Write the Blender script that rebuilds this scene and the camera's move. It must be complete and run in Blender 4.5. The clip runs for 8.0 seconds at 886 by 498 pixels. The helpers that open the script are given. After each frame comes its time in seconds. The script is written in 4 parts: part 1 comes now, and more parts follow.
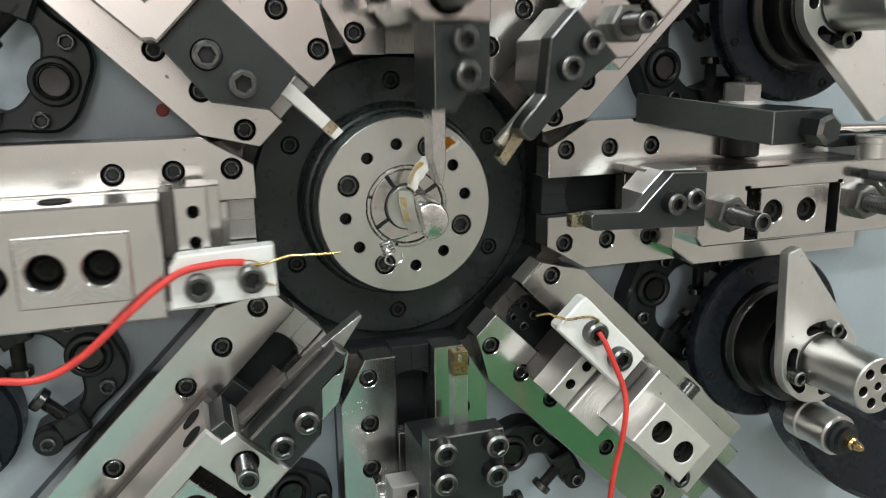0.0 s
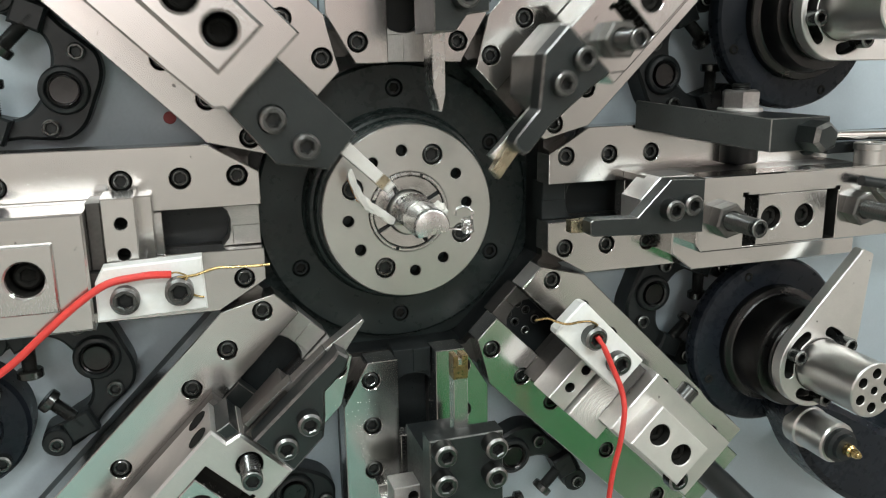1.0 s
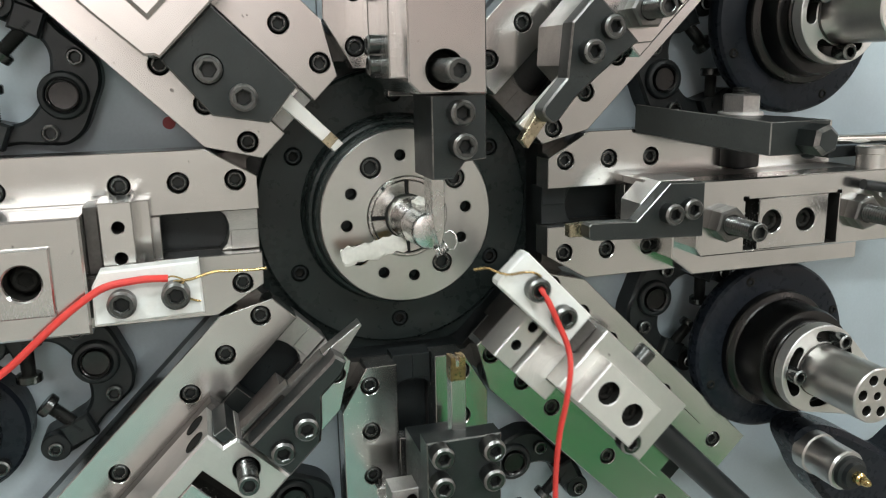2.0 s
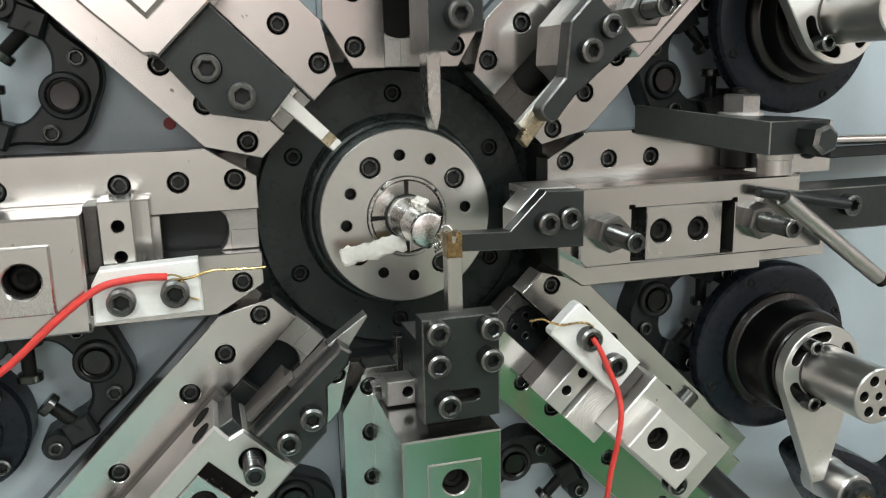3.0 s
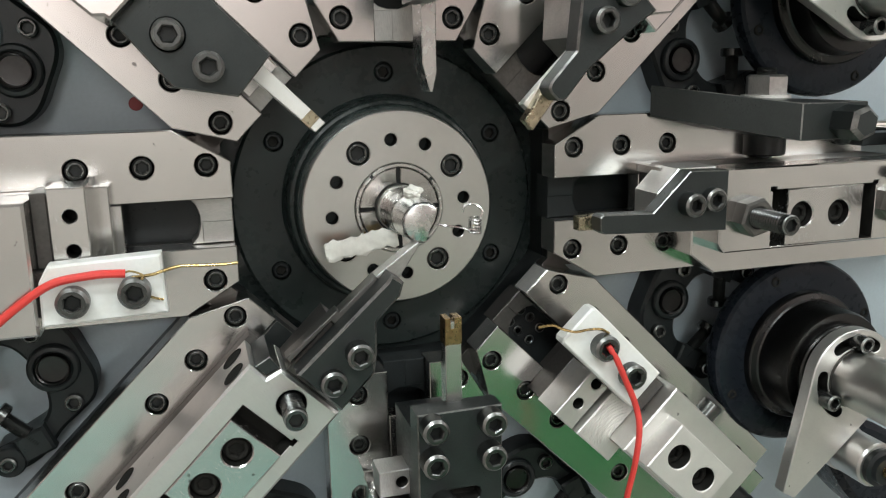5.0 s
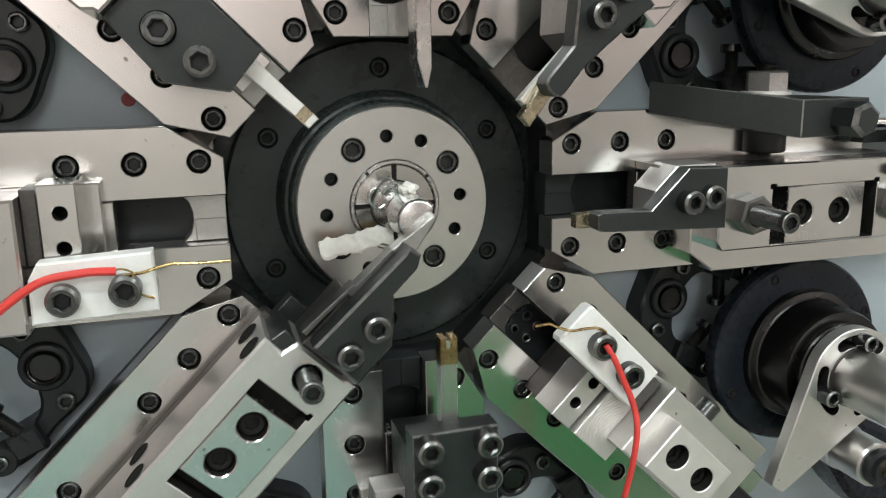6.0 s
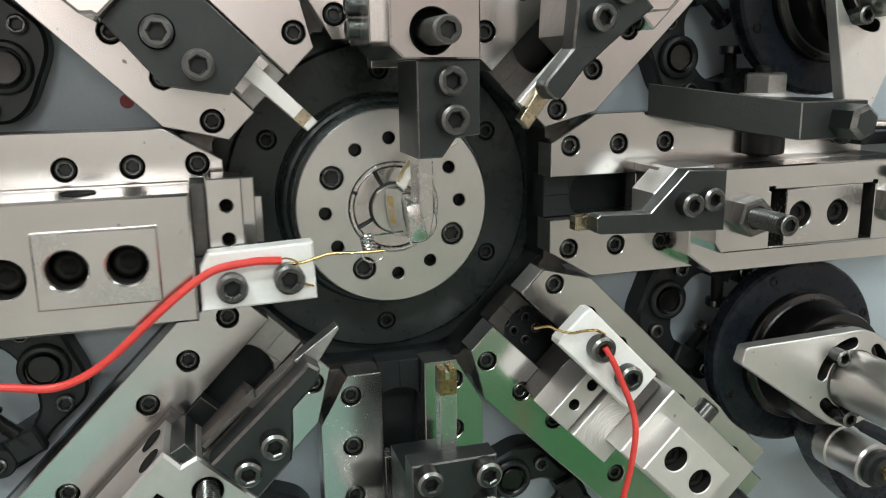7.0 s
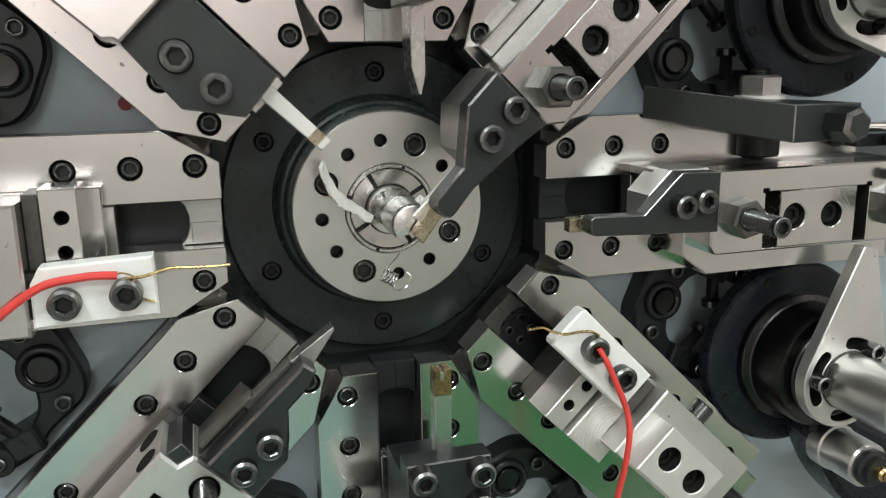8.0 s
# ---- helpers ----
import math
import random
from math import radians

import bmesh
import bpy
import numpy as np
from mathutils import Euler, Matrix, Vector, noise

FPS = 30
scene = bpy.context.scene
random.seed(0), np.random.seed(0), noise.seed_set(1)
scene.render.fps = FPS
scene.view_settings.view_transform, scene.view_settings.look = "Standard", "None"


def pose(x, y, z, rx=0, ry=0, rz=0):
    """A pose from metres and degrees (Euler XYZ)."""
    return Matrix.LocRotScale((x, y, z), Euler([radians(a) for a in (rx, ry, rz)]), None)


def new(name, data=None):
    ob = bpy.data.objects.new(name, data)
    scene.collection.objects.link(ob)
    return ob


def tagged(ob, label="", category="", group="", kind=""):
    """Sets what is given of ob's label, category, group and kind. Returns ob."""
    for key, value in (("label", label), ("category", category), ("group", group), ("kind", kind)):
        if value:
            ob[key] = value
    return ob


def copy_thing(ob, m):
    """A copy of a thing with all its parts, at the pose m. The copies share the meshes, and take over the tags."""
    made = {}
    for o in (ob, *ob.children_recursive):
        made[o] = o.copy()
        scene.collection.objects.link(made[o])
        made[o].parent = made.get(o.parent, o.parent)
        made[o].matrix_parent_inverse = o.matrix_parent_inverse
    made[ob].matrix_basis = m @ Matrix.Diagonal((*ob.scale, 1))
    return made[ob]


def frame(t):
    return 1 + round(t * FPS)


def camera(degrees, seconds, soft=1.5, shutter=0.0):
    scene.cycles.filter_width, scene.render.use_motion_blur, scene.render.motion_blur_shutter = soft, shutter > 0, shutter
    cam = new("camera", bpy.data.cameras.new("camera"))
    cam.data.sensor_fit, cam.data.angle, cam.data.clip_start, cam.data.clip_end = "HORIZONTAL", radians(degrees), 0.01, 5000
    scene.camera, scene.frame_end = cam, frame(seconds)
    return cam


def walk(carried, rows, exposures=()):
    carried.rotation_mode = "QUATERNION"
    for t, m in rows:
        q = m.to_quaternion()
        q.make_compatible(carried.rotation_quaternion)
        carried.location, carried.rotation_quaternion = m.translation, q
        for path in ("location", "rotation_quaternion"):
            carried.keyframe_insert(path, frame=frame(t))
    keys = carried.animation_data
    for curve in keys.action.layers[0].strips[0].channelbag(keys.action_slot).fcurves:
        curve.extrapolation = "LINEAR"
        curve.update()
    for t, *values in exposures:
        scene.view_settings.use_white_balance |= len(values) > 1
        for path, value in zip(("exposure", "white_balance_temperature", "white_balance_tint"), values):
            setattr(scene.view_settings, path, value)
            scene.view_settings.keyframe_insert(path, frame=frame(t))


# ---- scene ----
PATH = [
    (0.0, pose(-0.1256, -0.4475, 1.2366, 76.556, 0.936, -18.141)),
    (0.5, pose(-0.1262, -0.4529, 1.2395, 76.372, 0.880, -17.844)),
    (1.0, pose(-0.1246, -0.4551, 1.2413, 76.566, 0.916, -17.635)),
    (1.5, pose(-0.1216, -0.4554, 1.2408, 76.830, 1.013, -17.361)),
    (3.0, pose(-0.1152, -0.4592, 1.2344, 77.706, 1.250, -16.593)),
    (3.5, pose(-0.1170, -0.4515, 1.2353, 77.447, 1.055, -16.982)),
    (4.0, pose(-0.1111, -0.4402, 1.2294, 77.487, 1.049, -16.883)),
    (4.5, pose(-0.1055, -0.4241, 1.2239, 77.685, 1.097, -16.807)),
    (6.0, pose(-0.0981, -0.4121, 1.2215, 77.420, 1.025, -16.701)),
    (6.5, pose(-0.0979, -0.4112, 1.2226, 77.378, 0.973, -16.749)),
    (7.0, pose(-0.0979, -0.4118, 1.2235, 77.295, 0.982, -16.767)),
    (7.5, pose(-0.0966, -0.4130, 1.2226, 77.481, 0.996, -16.813)),
    (8.0, pose(-0.0955, -0.4151, 1.2256, 77.199, 0.951, -16.641)),
]
cam = camera(57.536, 8.0, soft=1.15, shutter=0.4)
walk(cam, PATH, ((0.0, -0.06), (0.5, 0.0), (1.5, 0.0), (3.5, 0.0), (4.0, -0.04), (4.5, -0.1), (6.0, -0.1), (6.5, -0.1), (7.0, -0.05), (8.0, -0.1)))

# ---- light: a closed workshop with three tube lights under the ceiling and two added fills ----
world = bpy.data.worlds.new("workshop_air")
world.use_nodes = True
world.node_tree.nodes["Background"].inputs[0].default_value = (0.5, 0.53, 0.55, 1)
world.node_tree.nodes["Background"].inputs[1].default_value = 0.05
scene.world = world


def area_light(x, y, z, long, wide, watts, turn):
    data = bpy.data.lights.new("overhead_light", "AREA")
    data.shape, data.size, data.size_y = "RECTANGLE", long, wide
    data.energy, data.color = watts, (0.915, 1.0, 1.0)
    lamp = new("overhead_light", data)
    lamp.matrix_basis = pose(x, y, z, 0, 0, turn)
    return lamp


area_light(-0.95, -1.25, 3.1, 0.7, 0.25, 40, 0)
area_light(1.7, -1.05, 3.1, 0.7, 0.25, 10, 0)
area_light(0.1, -2.6, 3.1, 1.5, 0.25, 44, 0)
# Added fill, unseen: brightens the far wall that the upper rails mirror.
area_light(-1.0, -6.1, 3.1, 1.4, 0.3, 142, 0)
# Added fill, unseen: lifts the right-hand side and the east wall.
area_light(2.6, -3.2, 3.1, 0.3, 1.0, 92, 0)

# ---- materials ----


def surface(name, color, rough, metal=0.0, grain=900.0, stretch=(1, 1, 1), vary=0.12, stain=0.15, stain_scale=35.0,
            bump=0.15, tint=None, spec=0.5, rough_vary=0.12, specks=False):
    """A procedural surface: fine grain, broad stains, varied gloss and fine relief."""
    m = bpy.data.materials.new(name)
    m.use_nodes = True
    nt = m.node_tree
    n, l = nt.nodes, nt.links
    bsdf = n["Principled BSDF"]
    co = n.new("ShaderNodeTexCoord")
    info = n.new("ShaderNodeObjectInfo")
    shift = n.new("ShaderNodeVectorMath")
    shift.operation = "MULTIPLY_ADD"
    shift.inputs[1].default_value = (1, 1, 1)
    spread = n.new("ShaderNodeVectorMath")
    spread.operation = "SCALE"
    spread.inputs[0].default_value = (3.1, 1.7, 2.3)
    l.new(info.outputs["Random"], spread.inputs["Scale"])
    l.new(co.outputs["Object"], shift.inputs[0])
    l.new(spread.outputs[0], shift.inputs[2])
    mp = n.new("ShaderNodeMapping")
    mp.inputs["Scale"].default_value = stretch
    l.new(shift.outputs[0], mp.inputs[0])
    fine = n.new("ShaderNodeTexNoise")
    fine.inputs["Scale"].default_value, fine.inputs["Detail"].default_value = grain, 5
    l.new(mp.outputs[0], fine.inputs["Vector"])
    broad = n.new("ShaderNodeTexNoise")
    broad.inputs["Scale"].default_value, broad.inputs["Detail"].default_value = stain_scale, 6
    broad.inputs["Roughness"].default_value = 0.62
    l.new(shift.outputs[0], broad.inputs["Vector"])
    r1 = n.new("ShaderNodeMapRange")
    r1.inputs["From Min"].default_value, r1.inputs["From Max"].default_value = 0.3, 0.7
    r1.inputs["To Min"].default_value, r1.inputs["To Max"].default_value = 1 - vary, 1 + vary
    l.new(fine.outputs[0], r1.inputs[0])
    r2 = n.new("ShaderNodeMapRange")
    r2.inputs["From Min"].default_value, r2.inputs["From Max"].default_value = 0.35, 0.68
    l.new(broad.outputs[0], r2.inputs[0])
    mix = n.new("ShaderNodeMix")
    mix.data_type = "RGBA"
    mix.inputs[6].default_value = (*color, 1)
    t = tint or tuple(c * (1 - stain) for c in color)
    mix.inputs[7].default_value = (*t, 1)
    l.new(r2.outputs[0], mix.inputs[0])
    mul = n.new("ShaderNodeVectorMath")
    mul.operation = "SCALE"
    l.new(mix.outputs[2], mul.inputs[0])
    l.new(r1.outputs[0], mul.inputs["Scale"])
    if specks:
        dots = n.new("ShaderNodeTexNoise")
        dots.inputs["Scale"].default_value, dots.inputs["Detail"].default_value = 210, 2
        l.new(shift.outputs[0], dots.inputs["Vector"])
        r4 = n.new("ShaderNodeMapRange")
        r4.inputs["From Min"].default_value, r4.inputs["From Max"].default_value = 0.735, 0.775
        r4.inputs["To Min"].default_value, r4.inputs["To Max"].default_value = 1.0, 0.35
        l.new(dots.outputs[0], r4.inputs[0])
        oil = n.new("ShaderNodeVectorMath")
        oil.operation = "SCALE"
        l.new(mul.outputs[0], oil.inputs[0])
        l.new(r4.outputs[0], oil.inputs["Scale"])
        mul = oil
    l.new(mul.outputs[0], bsdf.inputs["Base Color"])
    r3 = n.new("ShaderNodeMapRange")
    r3.inputs["From Min"].default_value, r3.inputs["From Max"].default_value = 0.3, 0.7
    r3.inputs["To Min"].default_value, r3.inputs["To Max"].default_value = max(rough - rough_vary, 0.03), min(rough + rough_vary, 1)
    add = n.new("ShaderNodeMath")
    add.operation = "MULTIPLY_ADD"
    add.inputs[1].default_value, add.inputs[2].default_value = 0.5, 0.0
    half = n.new("ShaderNodeMath")
    half.operation = "MULTIPLY_ADD"
    half.inputs[1].default_value = 0.5
    l.new(fine.outputs[0], add.inputs[0])
    l.new(broad.outputs[0], half.inputs[0])
    l.new(add.outputs[0], half.inputs[2])
    l.new(half.outputs[0], r3.inputs[0])
    l.new(r3.outputs[0], bsdf.inputs["Roughness"])
    bsdf.inputs["Metallic"].default_value = metal
    bsdf.inputs["Specular IOR Level"].default_value = spec
    if bump:
        b = n.new("ShaderNodeBump")
        b.inputs["Strength"].default_value, b.inputs["Distance"].default_value = bump, 0.0002
        l.new(fine.outputs[0], b.inputs["Height"])
        l.new(b.outputs[0], bsdf.inputs["Normal"])
    return m


STEEL = surface("ground_steel", (0.66, 0.645, 0.625), 0.21, 1.0, 500, (1, 14, 1), 0.02, 0.12, 14, 0.0, rough_vary=0.05, specks=True)
STEEL_X = surface("milled_steel", (0.66, 0.645, 0.625), 0.25, 1.0, 500, (12, 1, 1), 0.025, 0.14, 20, 0.0, rough_vary=0.05, specks=True)
PALE = surface("pale_milled_steel", (0.82, 0.80, 0.77), 0.58, 1.0, 500, (10, 1, 1), 0.04, 0.12, 30, 0.01, rough_vary=0.06)
SATIN = surface("satin_milled_steel", (0.72, 0.705, 0.68), 0.46, 1.0, 500, (10, 1, 1), 0.04, 0.12, 30, 0.01, rough_vary=0.06, specks=True)
JAW = surface("polished_jaw_steel", (0.66, 0.65, 0.63), 0.15, 1.0, 400, (1, 1, 1), 0.03, 0.15, 60, 0.0, rough_vary=0.05)
BRIGHT = surface("bright_steel", (0.68, 0.67, 0.65), 0.26, 1.0, 300, (1, 1, 1), 0.03, 0.14, 40, 0.0, rough_vary=0.06)
FACE = surface("turned_steel", (0.63, 0.625, 0.60), 0.31, 1.0, 300, (1, 1, 1), 0.015, 0.08, 12, 0.0, rough_vary=0.02)
WORN = surface("worn_steel", (0.50, 0.485, 0.465), 0.42, 1.0, 500, (1, 6, 1), 0.12, 0.30, 26, 0.15)
DARK = surface("dark_steel", (0.125, 0.115, 0.108), 0.45, 0.9, 600, (1, 1, 1), 0.15, 0.3, 30, 0.15)
BLACK = surface("black_oxide", (0.016, 0.0185, 0.019), 0.36, 0.0, 800, (1, 1, 1), 0.08, 0.3, 45, 0.02, spec=0.34)
HOLDER = surface("burnished_black_steel", (0.036, 0.041, 0.040), 0.36, 0.5, 700, (4, 1, 1), 0.10, 0.25, 35, 0.04)
SCREW = surface("black_screw_steel", (0.10, 0.102, 0.098), 0.24, 0.85, 700, (1, 1, 1), 0.04, 0.2, 70, 0.01, rough_vary=0.06)
SCREW_L = surface("oiled_screw_steel", (0.11, 0.112, 0.108), 0.31, 0.95, 700, (1, 1, 1), 0.03, 0.15, 60, 0.01, rough_vary=0.05)
HOUSING = surface("black_gloss_paint", (0.0105, 0.013, 0.0175), 0.30, 0.0, 200, (1, 1, 1), 0.05, 0.15, 14, 0.0, spec=0.2)
SHAFT = surface("brushed_shaft_steel", (0.66, 0.645, 0.62), 0.34, 1.0, 500, (1, 1, 9), 0.04, 0.12, 30, 0.0, rough_vary=0.04)
CHROME = surface("dark_turned_steel", (0.058, 0.056, 0.055), 0.30, 1.0, 500, (1, 1, 6), 0.08, 0.2, 40, 0.0, rough_vary=0.05)
EDGE = surface("worn_bare_edge", (0.28, 0.278, 0.268), 0.36, 1.0, 400, (1, 1, 1), 0.15, 0.5, 160, 0.03)
NUTS = surface("oiled_nut_steel", (0.17, 0.165, 0.155), 0.40, 0.9, 500, (1, 1, 1), 0.06, 0.25, 60, 0.02)
STRAW = surface("straw_tempered_steel", (0.44, 0.31, 0.15), 0.30, 1.0, 600, (1, 1, 1), 0.1, 0.35, 110, 0.03, tint=(0.20, 0.12, 0.06))
# Rubbed bare steel, its colour also carrying the lit look of the chamfer.
RIM = surface("rubbed_lit_screw_rim", (0.34, 0.34, 0.33), 0.36, 1.0, 400, (1, 1, 1), 0.15, 0.4, 160, 0.02)
FLANGE = surface("black_flange_paint", (0.017, 0.023, 0.0215), 0.30, 0.0, 200, (1, 1, 1), 0.04, 0.12, 12, 0.01, spec=0.35)
PANEL = surface("grey_blue_paint", (0.45, 0.52, 0.56), 0.42, 0.0, 500, (1, 1, 1), 0.03, 0.12, 9, 0.06)
WHITE = surface("white_plastic", (0.78, 0.785, 0.77), 0.42, 0.0, 500, (1, 1, 1), 0.03, 0.1, 40, 0.05, tint=(0.73, 0.72, 0.67))
RED = surface("red_cable_sheath", (0.72, 0.055, 0.045), 0.38, 0.0, 400, (1, 1, 1), 0.05, 0.15, 60, 0.05)
BRASS = surface("brass", (0.62, 0.45, 0.20), 0.28, 1.0, 600, (1, 1, 1), 0.1, 0.3, 90, 0.05)
CARBIDE = surface("gold_coated_carbide", (0.56, 0.48, 0.34), 0.30, 1.0, 600, (1, 1, 1), 0.1, 0.35, 110, 0.05)
SPRING = surface("spring_wire_steel", (0.72, 0.72, 0.71), 0.20, 1.0, 500, (1, 1, 1), 0.05, 0.1, 90, 0.0)
PAPER = surface("white_paper_tape", (0.80, 0.78, 0.72), 0.75, 0.0, 260, (1, 1, 1), 0.06, 0.15, 90, 0.6)
YELLOW = surface("yellow_tape_print", (0.72, 0.50, 0.14), 0.5, 0.0, 300, (1, 1, 1), 0.1, 0.2, 140, 0.2, tint=(0.80, 0.76, 0.66))
ORANGE = surface("orange_tape_print", (0.82, 0.34, 0.02), 0.55, 0.0, 300, (1, 1, 1), 0.1, 0.2, 140, 0.2)
DOT = surface("red_marker_paint", (0.36, 0.05, 0.05), 0.5, 0.0, 400, (1, 1, 1), 0.1, 0.2, 90, 0.1)
FLOOR = surface("grey_concrete_floor", (0.33, 0.30, 0.27), 0.55, 0.0, 60, (1, 1, 1), 0.06, 0.25, 2.5, 0.05)
PALE_PATCH = surface("pale_green_floor_paint", (0.13, 0.30, 0.25), 0.45, 0.0, 60, (1, 1, 1), 0.06, 0.25, 2.5, 0.05)
GREEN_PATCH = surface("green_floor_paint", (0.002, 0.115, 0.022), 0.7, 0.0, 60, (1, 1, 1), 0.06, 0.25, 2.5, 0.05, spec=0.12)
# Painted shade for the inside of screw sockets.
SOCKET_SHADE = surface("screw_socket_shade", (0.030, 0.031, 0.030), 0.42, 0.6, 500, (1, 1, 1), 0.05, 0.2, 60, 0.02)
# Shade of shallow holes, put into the colour of their blackened walls.
BORE_SHADE = surface("shaded_dark_bore", (0.022, 0.021, 0.019), 0.6, 0.0, 500, (1, 1, 1), 0.1, 0.2, 60, 0.1, spec=0.02)
WALL_LOW = surface("grey_dado_paint", (0.58, 0.54, 0.505), 0.7, 0.0, 60, (1, 1, 1), 0.03, 0.2, 1.2, 0.05)
WALL = surface("pale_wall_paint", (0.72, 0.60, 0.575), 0.8, 0.0, 60, (1, 1, 1), 0.03, 0.08, 2, 0.05)
CEIL = surface("ceiling_paint", (0.72, 0.70, 0.68), 0.85, 0.0, 60, (1, 1, 1), 0.03, 0.08, 2, 0.05)

# ---- shape helpers: all shapes in millimetres, z towards the viewer of the machine ----
MM = 0.001
BOARD = pose(0, 0, 1.15, 90, 0, 0)


def station(angle):
    """The space of one slide: x outwards from the spindle's axis, y across, z out of the panel."""
    return BOARD @ pose(0, 0, 0, 0, 0, angle)


def ring(x, y, r, n=24, turn=0.0):
    return [(x + r * math.cos(2 * math.pi * k / n + turn), y + r * math.sin(2 * math.pi * k / n + turn)) for k in range(n)]


def box2(x0, y0, x1, y1):
    return [(x0, y0), (x1, y0), (x1, y1), (x0, y1)]


def arc_slot(x, y, r, wide, a0, a1, n=9):
    """A curved slot with round ends."""
    out = []
    for k in range(n):
        a = radians(a0 + (a1 - a0) * k / (n - 1))
        out.append((x + (r + wide) * math.cos(a), y + (r + wide) * math.sin(a)))
    for e, base in ((a1, 0), (a0, 180)):
        if base:
            for k in range(n):
                a = radians(a1 + (a0 - a1) * k / (n - 1))
                out.append((x + (r - wide) * math.cos(a), y + (r - wide) * math.sin(a)))
        cx, cy = x + r * math.cos(radians(e)), y + r * math.sin(radians(e))
        for k in range(1, 6):
            a = radians(e + base + 30 * k)
            out.append((cx + wide * math.cos(a), cy + wide * math.sin(a)))
    return out


def ccw(poly):
    area = sum(a[0] * b[1] - b[0] * a[1] for a, b in zip(poly, poly[1:] + poly[:1]))
    return list(poly) if area > 0 else list(reversed(poly))


def inset(poly, d):
    """The outline moved inwards by d (negative: outwards)."""
    out = []
    for k, p in enumerate(poly):
        a, b = Vector(poly[k - 1]), Vector(poly[(k + 1) % len(poly)])
        p = Vector(p)
        e1, e2 = (p - a).normalized(), (b - p).normalized()
        n1, n2 = Vector((-e1.y, e1.x)), Vector((-e2.y, e2.x))
        m = n1 + n2
        s = m.dot(n1)
        out.append(tuple(p + m * (d / max(s, 0.35))))
    return out


def loop3(bm, poly, z):
    return [bm.verts.new((x, y, z)) for x, y in poly]


def skin(bm, low, high):
    for k in range(len(low)):
        bm.faces.new((low[k - 1], low[k], high[k], high[k - 1]))


def rim(bm, loop):
    return [bm.edges.get((loop[k - 1], loop[k])) or bm.edges.new((loop[k - 1], loop[k])) for k in range(len(loop))]


def plate(bm, outline, z0, z1, holes=(), c=0.5, hc=0.4):
    """A solid plate with chamfered top edges. holes: (outline, depth); no depth: right through."""
    outline = ccw(outline)
    low = loop3(bm, outline, z0)
    mid = loop3(bm, outline, z1 - c)
    top = loop3(bm, inset(outline, c), z1)
    skin(bm, low, mid)
    count = len(bm.faces)
    skin(bm, mid, top)
    for f in list(bm.faces)[count:]:
        f.material_index = 2
    edges, below = rim(bm, top), []
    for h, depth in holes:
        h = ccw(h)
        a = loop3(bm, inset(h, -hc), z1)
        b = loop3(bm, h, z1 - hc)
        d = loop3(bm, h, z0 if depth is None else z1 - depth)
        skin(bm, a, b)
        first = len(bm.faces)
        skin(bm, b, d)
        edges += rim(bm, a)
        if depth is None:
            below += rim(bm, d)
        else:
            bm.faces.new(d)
        # Hole walls and floors take the slot with the painted shade.
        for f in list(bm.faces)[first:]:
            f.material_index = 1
    bmesh.ops.triangle_fill(bm, use_beauty=True, use_dissolve=False, edges=edges, normal=(0, 0, 1))
    if below:
        bmesh.ops.triangle_fill(bm, use_beauty=True, use_dissolve=False, edges=rim(bm, low) + below, normal=(0, 0, -1))
    else:
        bm.faces.new(list(reversed(low)))
    return bm


def lathe(bm, profile, n=48, x=0.0, y=0.0):
    """A turned shape: rows of radius and height, from the foot to the top."""
    loops = []
    for r, z in profile:
        loops.append([bm.verts.new((x, y, z))] if r == 0 else loop3(bm, ring(x, y, r, n), z))
    for a, b in zip(loops, loops[1:]):
        if len(a) == 1:
            for k in range(n):
                bm.faces.new((a[0], b[k - 1], b[k]))
        elif len(b) == 1:
            for k in range(n):
                bm.faces.new((a[k - 1], a[k], b[0]))
        else:
            skin(bm, a, b)
    if len(loops[0]) > 1:
        bm.faces.new(list(reversed(loops[0])))
    if len(loops[-1]) > 1:
        bm.faces.new(loops[-1])
    return bm


def smooth_path(points, steps=6):
    pts = [Vector(p) for p in points]
    out = []
    for k in range(len(pts) - 1):
        p0, p1, p2, p3 = pts[max(k - 1, 0)], pts[k], pts[k + 1], pts[min(k + 2, len(pts) - 1)]
        for s in range(steps):
            t = s / steps
            out.append(0.5 * ((2 * p1) + (p2 - p0) * t + (2 * p0 - 5 * p1 + 4 * p2 - p3) * t * t + (3 * p1 - p0 - 3 * p2 + p3) * t ** 3))
    return out + [pts[-1]]


def tube(bm, points, r, n=8):
    """A round wire along a path."""
    last, side = None, None
    for k, p in enumerate(points):
        way = (points[min(k + 1, len(points) - 1)] - points[max(k - 1, 0)]).normalized()
        if side is None:
            side = way.orthogonal().normalized()
        side = (side - way * side.dot(way)).normalized()
        up = way.cross(side)
        now = [bm.verts.new(p + r * (math.cos(2 * math.pi * j / n) * side + math.sin(2 * math.pi * j / n) * up)) for j in range(n)]
        if last:
            skin(bm, last, now)
        else:
            bm.faces.new(list(reversed(now)))
        last = now
    bm.faces.new(last)
    return bm


def mesh_of(name, bm):
    bmesh.ops.recalc_face_normals(bm, faces=bm.faces)
    bmesh.ops.scale(bm, vec=(MM, MM, MM), verts=bm.verts)
    me = bpy.data.meshes.new(name)
    bm.to_mesh(me)
    bm.free()
    me.polygons.foreach_set("use_smooth", [True] * len(me.polygons))
    me.set_sharp_from_angle(angle=radians(24))
    return me


